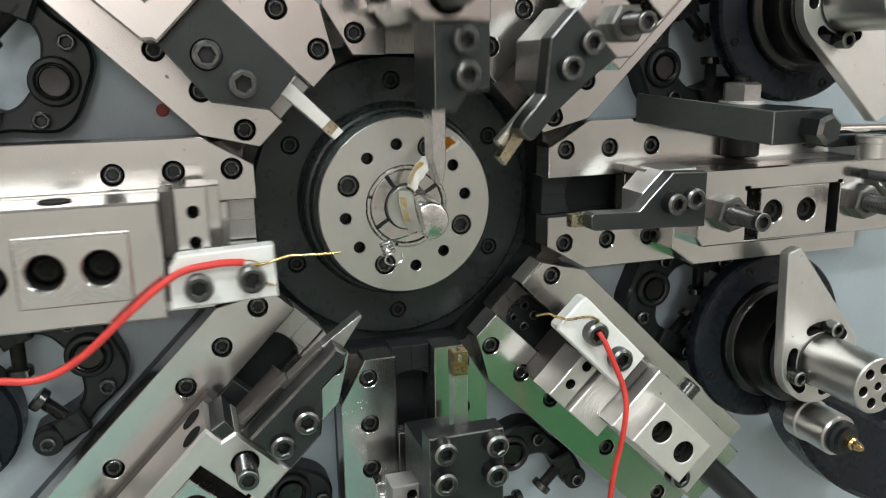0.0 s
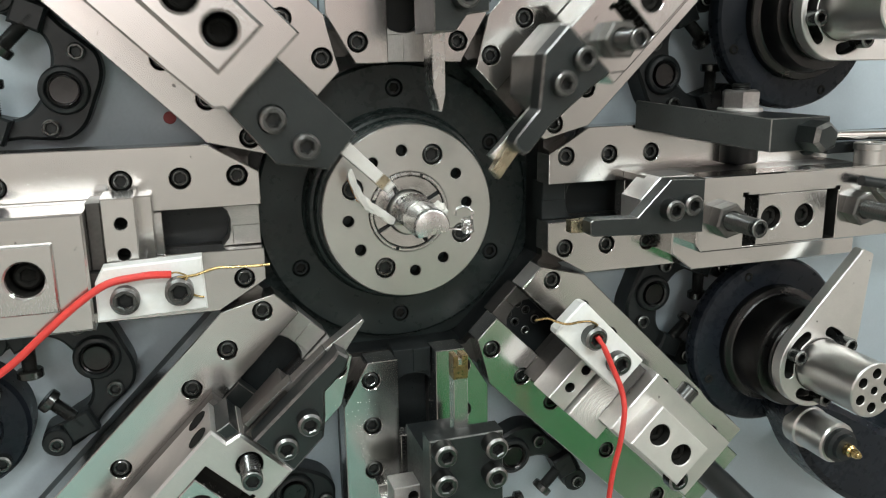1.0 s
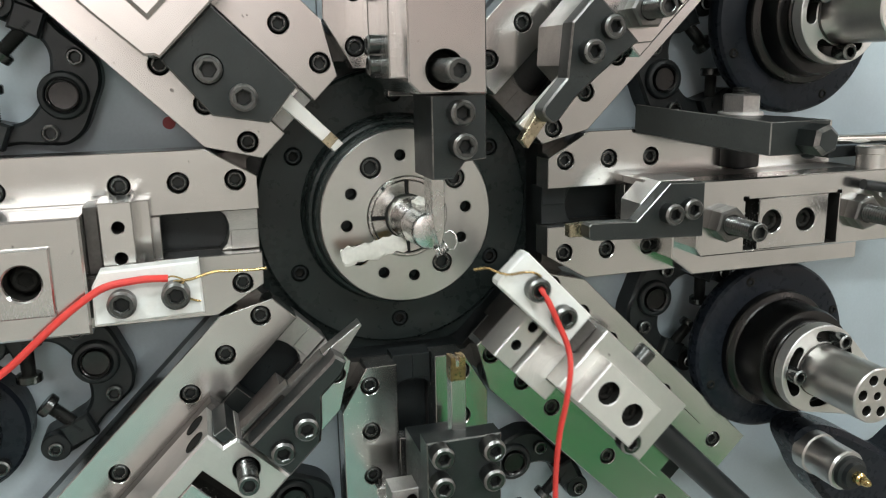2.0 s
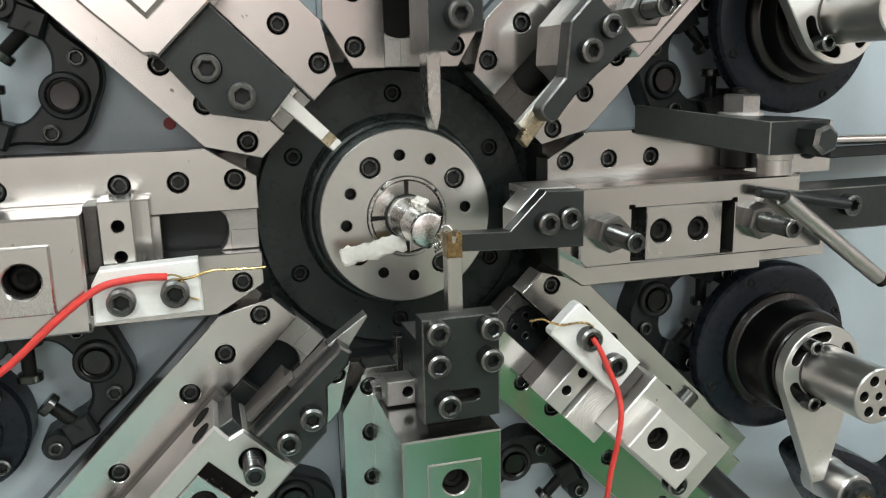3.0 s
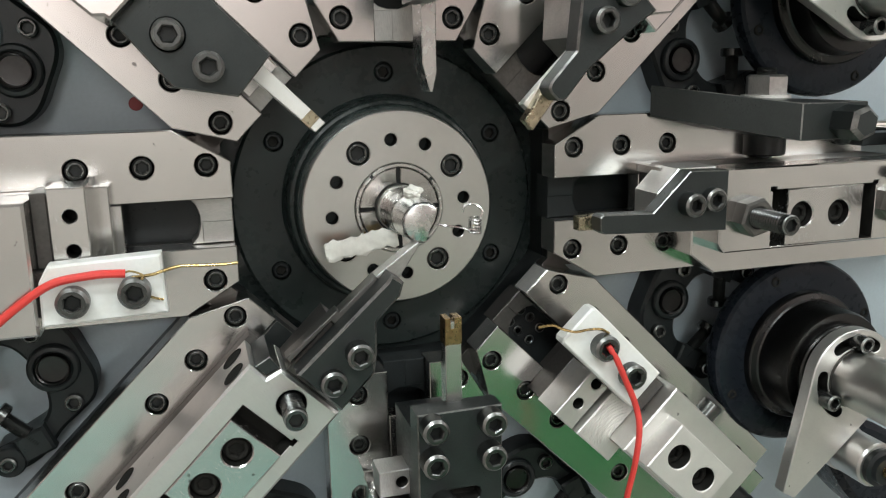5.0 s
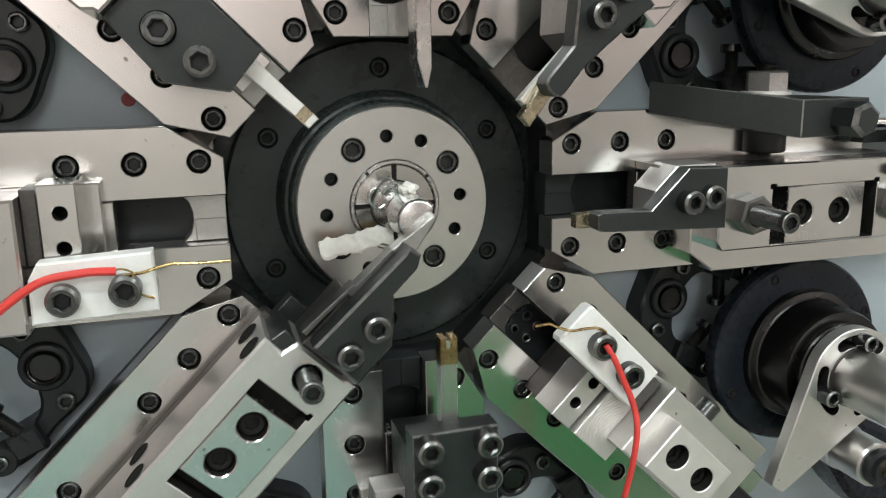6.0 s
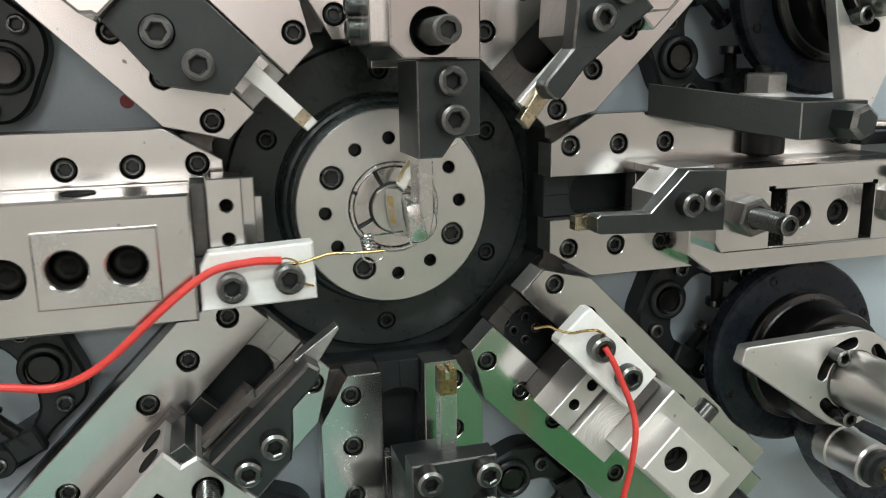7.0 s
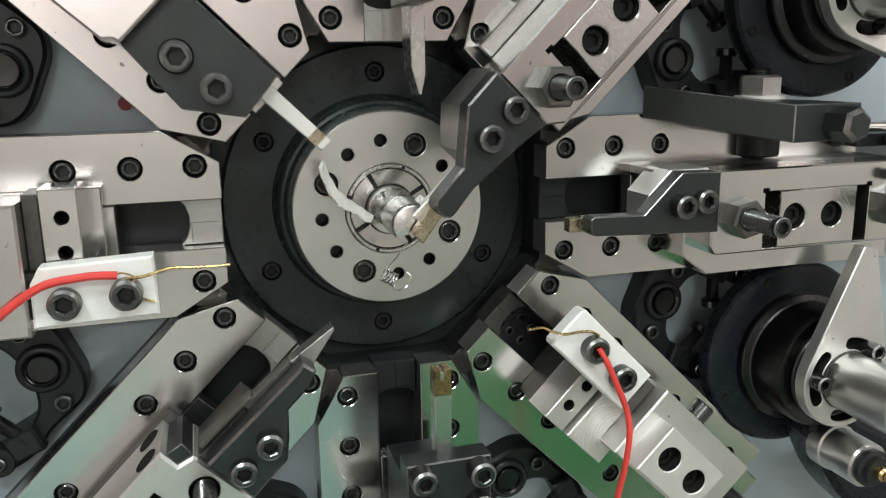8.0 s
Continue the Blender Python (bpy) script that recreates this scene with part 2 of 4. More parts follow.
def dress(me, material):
    """The surface, painted shade inside holes, and bare worn edges on black parts."""
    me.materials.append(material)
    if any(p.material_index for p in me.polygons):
        me.materials.append(SOCKET_SHADE if material in (SCREW, SCREW_L) else BORE_SHADE)
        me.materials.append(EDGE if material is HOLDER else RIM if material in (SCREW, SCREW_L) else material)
    return me


def part(name, bm, material, parent, label=""):
    me = dress(mesh_of(name, bm), material)
    ob = new(name, me)
    ob.parent = parent
    return tagged(ob, label)


def put(name, me, parent, x, y, z, rx=0, ry=0, rz=0, label=""):
    """One more piece on a shared mesh."""
    ob = new(name, me)
    ob.parent = parent
    ob.matrix_basis = pose(x * MM, y * MM, z * MM, rx, ry, rz)
    return tagged(ob, label)


def thing(name, m, label, category, group="", kind=""):
    ob = new(name)
    ob.empty_display_size = 0.02
    ob.matrix_basis = m
    return tagged(ob, label, category, group, kind)


def B():
    return bmesh.new()


def hexagon(x, y, flats, turn=0.0):
    return ring(x, y, flats / math.sqrt(3), 6, turn)


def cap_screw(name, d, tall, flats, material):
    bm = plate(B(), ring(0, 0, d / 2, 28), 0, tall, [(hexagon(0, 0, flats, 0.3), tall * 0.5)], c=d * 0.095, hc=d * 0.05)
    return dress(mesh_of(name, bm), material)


def hex_nut(name, flats, tall, bore, material):
    bm = plate(B(), hexagon(0, 0, flats), 0, tall, [(ring(0, 0, bore, 20), tall * 0.8)], c=tall * 0.12)
    return dress(mesh_of(name, bm), material)


def threaded_stud(name, r, tall, socket, material):
    """A set screw: ridged shank with a hexagon socket in its end."""
    bm = B()
    rows, z = [(r, 0)], 0.0
    while z < tall - 4:
        rows += [(r, z + 0.3), (r - 0.7, z + 1.0), (r, z + 1.7)]
        z += 1.9
    lathe(bm, rows + [(r, tall - 3), (r * 0.98, tall - 2.9)], 24)
    bm.faces.ensure_lookup_table()
    plate(bm, ring(0, 0, r * 0.97, 24), tall - 2.9, tall, [(hexagon(0, 0, socket, 0.2), 2.5)], c=0.6, hc=0.2)
    return dress(mesh_of(name, bm), material)


SCREW_M6 = cap_screw("screw", 9.6, 6, 5.0, SCREW)
SCREW_M8 = cap_screw("screw", 13.8, 8.5, 6.2, SCREW)
SCREW_M7 = cap_screw("screw", 12.6, 9.2, 5.8, SCREW_L)
SCREW_M5 = cap_screw("screw", 8.4, 5, 4.2, SCREW)
# Head wholly in the bores' shade colour, so that it barely shows.
SCREW_BED = cap_screw("screw", 6.4, 3, 3.0, BORE_SHADE)
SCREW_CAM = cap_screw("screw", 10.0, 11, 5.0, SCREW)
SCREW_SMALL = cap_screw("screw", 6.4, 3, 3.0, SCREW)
# Heads deep in bores: the shade down there is put into their colour.
SCREW_DEEP = cap_screw("screw", 13.0, 5, 6.4, BORE_SHADE)
SCREW_FLANGE = cap_screw("screw", 9.6, 6, 5.0, BLACK)
SCREW_CHUCK = cap_screw("screw", 12.0, 6, 6.4, SCREW)
NUT_BIG = hex_nut("nut", 19, 10, 6.2, NUTS)
STUD = threaded_stud("stud", 5.9, 34, 6.0, SCREW_L)
STUD_S = threaded_stud("stud", 5.6, 30, 6.0, SCREW)
STUD_L = threaded_stud("stud", 5.6, 38, 6.0, SCREW)

# ---- the room, out of view: closes the place and tints the steel's reflections ----


def slab(name, lo, hi, material, label, category):
    bm = B()
    bmesh.ops.create_cube(bm, size=1)
    for v in bm.verts:
        v.co = Vector([(lo[k] + hi[k]) / 2 + v.co[k] * (hi[k] - lo[k]) for k in range(3)])
    me = bpy.data.meshes.new(name)
    bm.to_mesh(me)
    bm.free()
    me.materials.append(material)
    return tagged(new(name, me), label, category, kind="structure")


slab("floor", (-3.2, -7.0, -0.1), (3.2, 1.2, 0), FLOOR, "grey concrete workshop floor", "floor")
# Two unseen green patches, added so that the lower rails mirror green.
slab("floor_bay", (-1.3, -2.75, 0), (0.446, -1.15, 0.004), PALE_PATCH, "unseen pale green floor patch added for its reflection in the steel", "floor marking")
slab("floor_lane", (0.45, -3.1, 0), (1.5, -1.25, 0.004), GREEN_PATCH, "unseen deep green floor patch added for its reflection in the steel", "floor marking")
slab("ceiling", (-3.2, -7.0, 3.3), (3.2, 1.2, 3.4), CEIL, "plain off-white workshop ceiling", "ceiling")
slab("wall_south", (-3.2, -7.1, 1.3), (3.2, -7.0, 3.3), WALL, "pale pinkish upper half of the workshop wall", "wall")
slab("wall_south_dado", (-3.2, -7.1, 0), (3.2, -7.0, 1.3), WALL_LOW, "grey painted lower half of the workshop wall", "wall")
slab("wall_north", (-3.2, 1.2, 1.3), (3.2, 1.3, 3.3), WALL, "pale pinkish upper half of the workshop wall", "wall")
slab("wall_north_dado", (-3.2, 1.2, 0), (3.2, 1.3, 1.3), WALL_LOW, "grey painted lower half of the workshop wall", "wall")
slab("wall_west", (-3.3, -7.0, 1.3), (-3.2, 1.2, 3.3), WALL, "pale pinkish upper half of the workshop wall", "wall")
slab("wall_west_dado", (-3.3, -7.0, 0), (-3.2, 1.2, 1.3), WALL_LOW, "grey painted lower half of the workshop wall", "wall")
slab("wall_east", (3.2, -7.0, 1.3), (3.3, 1.2, 3.3), WALL, "pale pinkish upper half of the workshop wall", "wall")
slab("wall_east_dado", (3.2, -7.0, 0), (3.3, 1.2, 1.3), WALL_LOW, "grey painted lower half of the workshop wall", "wall")
slab("wall_machine_front", (-0.9, 0.05, 0), (0.9, 0.09, 2.2), PANEL, "grey-blue painted steel front panel of the machine", "machine panel")

# ---- guide rails, two to each of the eight stations ----
ANGLES = {"left": 180, "upper_left": 135, "top": 90, "upper_right": 45, "right": 0, "lower_right": -45, "bottom": -90, "lower_left": -135}
RAIL_SCREWS = (99.8, 129.8, 159.8, 219.8, 279.8)


def guide_rail(side):
    rail = thing("guide_rail", BOARD, "ground steel guide rail with sunken black socket screws", "guide rail", "guide rails of the eight slides")
    s = side
    outline = [(88, 12.3 * s), (88, 31 * s), (115, 47 * s), (300, 47 * s), (300, 12.3 * s)]
    holes = [(ring(u, 29.4 * s, 5.7, 26), 7.0) for u in RAIL_SCREWS]
    part("body", plate(B(), outline, -18, 0, holes, c=0.5), STEEL, rail)
    for u in RAIL_SCREWS:
        put("screw", SCREW_M6, rail, u, 29.4 * s, -6.9, rz=u * 7 % 60, label="black socket head screw")
    return rail


RAILS = {1: guide_rail(1), -1: guide_rail(-1)}
for where, angle in ANGLES.items():
    for s in (1, -1):
        if where == "left":
            RAILS[s].matrix_basis = station(angle)
        else:
            rail = copy_thing(RAILS[s], station(angle) @ pose(0.002 if where == "bottom" and s < 0 else 0, 0, 0))
            if where == "lower_right" and s > 0:
                # Thin pale plate on this rail only: paints the light its end catches.
                part("end_face", plate(B(), box2(87.6, 12.9, 87.95, 30.4), -17.8, -0.7, c=0.05), PALE, rail, "pale plate for the light on this rail's end")


def slide_bed(material, reach=110):
    bed = thing("slide_bed", BOARD, "dark steel slide bed between two guide rails", "slide bed", "beds of the eight slides")
    part("body", plate(B(), box2(92, -43, 298, 43), -50, -26, [], c=0.5), BLACK, bed)
    for s in (-1, 1):
        part("side_strip", plate(B(), box2(92, min(12.4 * s, 43 * s), 298, max(12.4 * s, 43 * s)), -26, -18.1, c=0.3), DARK, bed)
    arc = [(reach, 12.1), (reach - 3.5, 8), (reach - 5, 3), (reach - 5, -3), (reach - 3.5, -8), (reach, -12.1)]
    part("end_piece", plate(B(), [(88.4, -12.1), (88.4, 12.1)] + arc, -26, -11, c=0.4), material, bed)
    part("end_step", plate(B(), box2(88.6, 0.5, reach - 6, 11.8), -11.1, -10.2, c=0.3), material, bed)
    for u, v in ((reach + 2, -5), (reach + 2, 5), (reach + 10, -5.5), (reach + 10, 5.5), (reach + 20, -5), (reach + 20, 5)):
        if reach < 110:
            put("screw", SCREW_SMALL, bed, u, v, -27.5)
    return bed


BED_L, BED_D, BED_M, BED_W = slide_bed(WORN), slide_bed(BLACK), slide_bed(DARK), slide_bed(DARK, 103)
for where, angle in ANGLES.items():
    first = BED_D if where in ("right", "bottom") else BED_M if where == "upper_right" else BED_W if where == "lower_right" else BED_L
    if where in ("left", "right", "upper_right", "lower_right"):
        first.matrix_basis = station(angle)
    else:
        copy_thing(first, station(angle))

# ---- spindle: fixed flange and turning chuck ----


def spindle_flange():
    f = thing("spindle_flange", BOARD, "black round spindle flange with six socket screws", "flange")
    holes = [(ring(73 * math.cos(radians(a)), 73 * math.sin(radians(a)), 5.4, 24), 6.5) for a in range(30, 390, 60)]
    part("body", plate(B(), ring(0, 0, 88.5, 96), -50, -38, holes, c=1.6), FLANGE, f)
    part("rim", lathe(B(), [(99, -50), (99, -46.4), (97.6, -45), (88.4, -44.4)], 96), FLANGE, f, "lower black rim of the flange")
    part("collar", lathe(B(), [(61, -38.2), (60.4, -36.6), (59.4, -35.6), (58.6, -30), (58.4, -26.4), (57.4, -25.4), (55.8, -25), (55.2, -23), (55, -19.6), (54.2, -18.8), (50, -18.6)], 96), FLANGE, f, "stepped black collar")
    for a in range(30, 390, 60):
        put("screw", SCREW_FLANGE, f, 73 * math.cos(radians(a)), 73 * math.sin(radians(a)), -44.4, rz=a)
    return f


spindle_flange()


def spindle_chuck():
    c = thing("spindle_chuck", BOARD, "turning steel chuck ring with twelve holes and a slotted collet", "chuck")
    holes = []
    for k in range(12):
        a = radians(35.3 + 30 * k)
        big = k % 3 == 0
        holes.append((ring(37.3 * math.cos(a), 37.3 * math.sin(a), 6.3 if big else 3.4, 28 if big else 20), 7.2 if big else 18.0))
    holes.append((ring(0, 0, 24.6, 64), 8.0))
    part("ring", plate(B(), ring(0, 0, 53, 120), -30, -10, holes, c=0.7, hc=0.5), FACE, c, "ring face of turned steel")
    for k in range(4):
        a = radians(35.3 + 90 * k)
        put("screw", SCREW_CHUCK, c, 37.3 * math.cos(a), 37.3 * math.sin(a), -16.8, rz=20 * k, label="black socket head screw")
    for k in range(4):
        bm = B()
        pts = []
        for j in range(15):
            a = radians(90 * k + 3.0 + 84 * j / 14)
            pts.append((21.9 * math.cos(a), 21.9 * math.sin(a)))
        for j in range(11):
            a = radians(90 * k + 86 - 82 * j / 10)
            pts.append((13.6 * math.cos(a), 13.6 * math.sin(a)))
        part("collet_jaw", plate(bm, pts, -18, -9.2, c=0.5), JAW, c, "bright collet quarter")
    part("collet_ring", lathe(B(), [(24.4, -18), (24.4, -9.2), (24.0, -8.8), (22.9, -8.8), (22.4, -9.4), (22.4, -13)], 72), BRIGHT, c, "thin shiny collet ring")
    part("collet_bore", lathe(B(), [(24.5, -19), (24.5, -12.5), (0, -12.5)], 48), BLACK, c)
    # Black blocks put the dark of four notches in as colour; none is cut.
    for k in range(4):
        a = radians(40 + 90 * k)
        notch = [(r * math.cos(a + w), r * math.sin(a + w)) for r, w in ((22.5, -0.04), (24.3, -0.04), (24.3, 0.04), (22.5, 0.04))]
        part("notch", plate(B(), notch, -12, -8.6, c=0.05), BLACK, c)
    part("nozzle_foot", lathe(B(), [(13.0, -17), (13.0, -5.6), (12.6, -5), (0, -5)], 48), FACE, c, "smooth flat nozzle foot")
    bm = lathe(B(), [(12.4, -6), (11.8, 4), (10.4, 37.6), (10.1, 38.8), (9.5, 39.6), (8.6, 40), (0, 40.2)], 48)
    for az, tilt, far in ((-20, -9, -2.2),):
        n = Vector((math.cos(radians(az)) * math.cos(radians(tilt)), math.sin(radians(az)) * math.cos(radians(tilt)), math.sin(radians(tilt))))
        cut = bmesh.ops.bisect_plane(bm, geom=bm.verts[:] + bm.edges[:] + bm.faces[:], plane_co=n * far, plane_no=n, clear_outer=True)
        bmesh.ops.holes_fill(bm, edges=[e for e in cut["geom_cut"] if isinstance(e, bmesh.types.BMEdge)])
    part("nozzle", bm, BRIGHT, c, "bright half-round wire nozzle with a flat polished cut")
    return c


CHUCK = spindle_chuck()


FLAG_AT = pose(-0.0075, -0.0130, 0.006, 0, 0, -170)


def tape_flag(parent):
    """The crumpled strip of tape that is wound round the nozzle and stands out from it."""
    flag = new("tape_flag")
    flag.parent = parent
    flag.empty_display_size = 0.01
    flag.matrix_basis = FLAG_AT
    tagged(flag, "crumpled white tape end with orange print underneath")
    path = smooth_path([(-2, 1, 0), (6, -0.8, -3.0), (13, 0.6, -4.6), (20, 1.2, -5.0), (28, 0.2, -3.4), (37, -0.6, 0)], 6)
    for name, mat, grow, a0, a1, span in (("tape_strip", PAPER, 0.0, -180, 180, (0, 99)), ("tape_print", ORANGE, 0.3, -135, -38, (18, 29)), ("tape_print", YELLOW, 0.25, -128, -84, (1, 13))):
        bm = B()
        last = None
        use = path[span[0]:span[1]]
        for k, p in enumerate(use):
            f = min(1.0, (k + span[0]) / 8.0)
            w, tall = (3.2 + 1.9 * f) * (1 + 0.22 * noise.noise(Vector((k * 0.31, 5, 0)))), 1.7 - 0.3 * f
            if k == len(use) - 1 and mat is PAPER:
                w, tall = w * 0.7, tall * 0.6
            now = []
            n = 22 if mat is PAPER else 11
            for j in range(n):
                a = radians(a0 + (a1 - a0) * j / (n if mat is PAPER else n - 1))
                q = Vector((p.x * 0.26, 1.4 * math.cos(a), 1.4 * math.sin(a)))
                r = 1 + 0.38 * noise.noise(q) + 0.3 * abs(noise.noise(q * 3.1))
                rz = 1 + 0.5 * noise.noise(q * 1.7 + Vector((7, 0, 0)))
                now.append(bm.verts.new(p + Vector((0, (w + grow) * r * math.cos(a), (tall * rz + grow) * math.sin(a)))))
            if last:
                for j in range(n if mat is PAPER else n - 1):
                    bm.faces.new((last[j], last[(j + 1) % n], now[(j + 1) % n], now[j]))
            elif mat is PAPER:
                bm.faces.new(list(reversed(now)))
            last = now
        if mat is PAPER:
            bm.faces.new(last)
        else:
            bmesh.ops.solidify(bm, geom=bm.faces[:], thickness=0.2)
        part(name, bm, mat, flag, "crumpled white paper tape" if mat is PAPER else "orange print on the tape")
    bm = B()
    last = None
    for k in range(27):
        a = radians(70 + 180 * k / 26)
        now = []
        for j in range(7):
            z = -1 + 3.2 * j
            r = 12.7 - 0.07 * z + 0.6 * noise.noise(Vector((3 * math.cos(a), 3 * math.sin(a), 0.35 * z)))
            now.append(bm.verts.new((r * math.cos(a), r * math.sin(a), z + 0.8 * noise.noise(Vector((k * 0.4, j * 0.7, 3))))))
        if last:
            for j in range(6):
                bm.faces.new((last[j], now[j], now[j + 1], last[j + 1]))
        last = now
    bmesh.ops.solidify(bm, geom=bm.faces[:], thickness=0.25)
    part("tape_wrap", bm, BRIGHT, parent, "crinkled foil wound round the nozzle")
    side, out = Vector((math.cos(radians(70)), math.sin(radians(70)), 0)), Vector((math.cos(radians(-20)), math.sin(radians(-20)), 0))
    for name, mat, off, a0, a1, z0, z1 in (("tape_band", PAPER, 0.5, -12.0, 13.5, -3.0, 10.0), ("band_print", YELLOW, 0.9, -8.5, 6.5, -1.6, 4.0)):
        bm = B()
        last = None
        for k in range(19):
            s = a0 + (a1 - a0) * k / 18
            bow = 1.6 * (1 - (s / 13.5) ** 2) + off
            now = []
            for j in range(5):
                z = z0 + (z1 - z0) * j / 4
                p = side * s + out * (bow + 0.4 * noise.noise(Vector((s * 0.5, z * 0.4, 1))) - 1.6 + 0.42 * (9 - z))
                now.append(bm.verts.new((p.x, p.y, z)))
            if last:
                for j in range(4):
                    bm.faces.new((last[j], now[j], now[j + 1], last[j + 1]))
            last = now
        bmesh.ops.solidify(bm, geom=bm.faces[:], thickness=0.3)
        part(name, bm, mat, parent, "white tape bowed across the flat cut" if mat is PAPER else "yellow print on the tape")
    bm = B()
    bmesh.ops.create_icosphere(bm, subdivisions=3, radius=1)
    for v in bm.verts:
        q = v.co.copy()
        v.co = Vector((0.5 + 4.6 * q.x, 12.6 + 3.2 * q.y, 19.0 + 5.0 * q.z)) * 1.0 + q * (1.6 * noise.noise(q * 2.1))
    part("tape_scrap", bm, PAPER, parent, "scrap of white paper on the nozzle")
    return flag


TAPE = tape_flag(CHUCK)


def torsion_spring():
    """The wire that is being bent: a leg from the nozzle's tip and a small coil at its end."""
    w = thing("torsion_spring", BOARD, "small bright wire spring with a close coil on a bent leg", "spring")
    coil = [Vector((23 + 3.0 * math.cos(k * 0.45), -4.0 + k * 0.112, 3.0 * math.sin(k * 0.45) + 3.0)) for k in range(72)]
    part("coil", tube(B(), coil, 0.6, 6), SPRING, w)
    part("leg", tube(B(), smooth_path([(4, 0.6, -2), (9, -0.4, 0), (16, -1.5, 0.5), (26, -4.0, 3.0)]), 0.5, 6), SPRING, w)
    part("hook", tube(B(), smooth_path([(26, 4.0, 3.0), (27, 7, 3), (23, 10.5, 2.4), (18, 10, 2), (17, 6.5, 1.8)]), 0.55, 6), SPRING, w)
    return w


WIRE = torsion_spring()

# ---- the eight tool slides ----


def tool_slide(where, label):
    return thing("tool_slide", station(ANGLES[where]), label, "tool slide", "tool slides round the spindle")


def screws(t, me, rows):
    for x, y, z in rows:
        put("screw", me, t, x, y, z, rz=(x * 13 + y * 7) % 60, label="black socket head screw")


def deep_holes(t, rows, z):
    """Screws at the floor of deep bores, their heads coloured as if in shade."""
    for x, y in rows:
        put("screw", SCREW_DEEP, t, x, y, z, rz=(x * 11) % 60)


def left_slide():
    t = tool_slide("left", "steel slide with white sensor plate, red cable and brass wire")
    part("carriage", plate(B(), [(145, -22.7), (145, 11.5), (152, 11.5), (152, 36), (300, 36), (300, -22.7)], 0.3, 9, c=0.6), STEEL, t)
    part("tongue", plate(B(), box2(141, -11.8, 300, 11.8), -10.8, 0.2, c=0.4), STEEL_X, t)
    part("stop_block", plate(B(), box2(152, -26, 168, 9), 9, 34, [(ring(159.3, -13.2, 3.1, 20), 12), (ring(159.2, 2.5, 3.1, 20), 12)], c=0.6), STEEL_X, t, "small steel block with two tapped holes")
    part("slide_block", plate(B(), box2(175, -21.6, 320, 37), 9.1, 45, [(ring(252, 10.7, 8.6, 28), 20), (ring(202.9, 8.2, 8.6, 32), 14), (ring(227.3, 8.5, 8.6, 32), 14)], c=1.2), STEEL, t, "smooth satin steel slide block")
    part("pad", plate(B(), box2(189.5, -8.4, 240, 25.3), 45, 47.6, [(ring(202.9, 8.2, 8.6, 32), None), (ring(227.3, 8.5, 8.6, 32), None)], c=0.8, hc=0.9), STEEL_X, t, "raised steel pad with two large bores")
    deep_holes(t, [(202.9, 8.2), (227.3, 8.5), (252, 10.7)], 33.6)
    # Flat dark disc on the side face: a bore's shade as colour, nothing cut.
    bm = plate(B(), ring(0, 0, 7.6, 24), 0, 0.5, [(ring(0, 0, 7.0, 24), 0.4)], c=0.2, hc=0.1)
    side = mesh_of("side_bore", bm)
    side.materials.append(BORE_SHADE)
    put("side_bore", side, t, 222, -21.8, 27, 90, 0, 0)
    part("sensor_plate", plate(B(), [(122.3, 4.0), (121.5, 31.2), (173.5, 32.8), (173.0, 13), (169, 5.8)], 36, 46, c=1.0), WHITE, t, "white plastic sensor plate with rubbed edges")
    part("plate_bracket", plate(B(), box2(150, 10, 176, 31), 9.1, 35.9, c=0.5), DARK, t)
    # Dark plate laid in the open gap to paint the shade in it.
    part("spacer", plate(B(), box2(168.2, -24, 174.9, 9.8), 9.1, 32, c=0.4), DARK, t, "dark filler for the shade between the two blocks")
    screws(t, SCREW_M8, [(134.4, 19.4, 46), (159.8, 21.8, 44)])
    part("cable", tube(B(), smooth_path([(137.5, 10.8, 49.5), (145, 10.2, 50), (151, 10.3, 50), (165, 12, 50), (175, 17, 50), (187, 25.8, 50), (200, 36.8, 50), (213, 48, 49.5), (226, 56, 49), (239, 59.5, 48), (255, 57.5, 47), (290, 52, 45)]), 1.85, 10), RED, t, "red insulated cable")
    part("cable_core", tube(B(), smooth_path([(139, 10.8, 49.5), (135, 9.6, 51), (130, 12, 52), (133, 15, 52)]), 0.5, 6), BRASS, t)
    part("feeler_wire", tube(B(), smooth_path([(135, 13.0, 49), (127, 12.2, 50), (122, 10.9, 50), (115.5, 9.4, 50), (109, 9.6, 50), (97, 10.1, 50), (89.8, 9.9, 50)]), 0.75, 8), BRASS, t, "thin brass feeler wire")
    part("wire_tail", tube(B(), smooth_path([(130, 22, 47), (126, 23.6, 47.5), (123, 24.6, 47)]), 0.6, 6), BRASS, t)
    return t


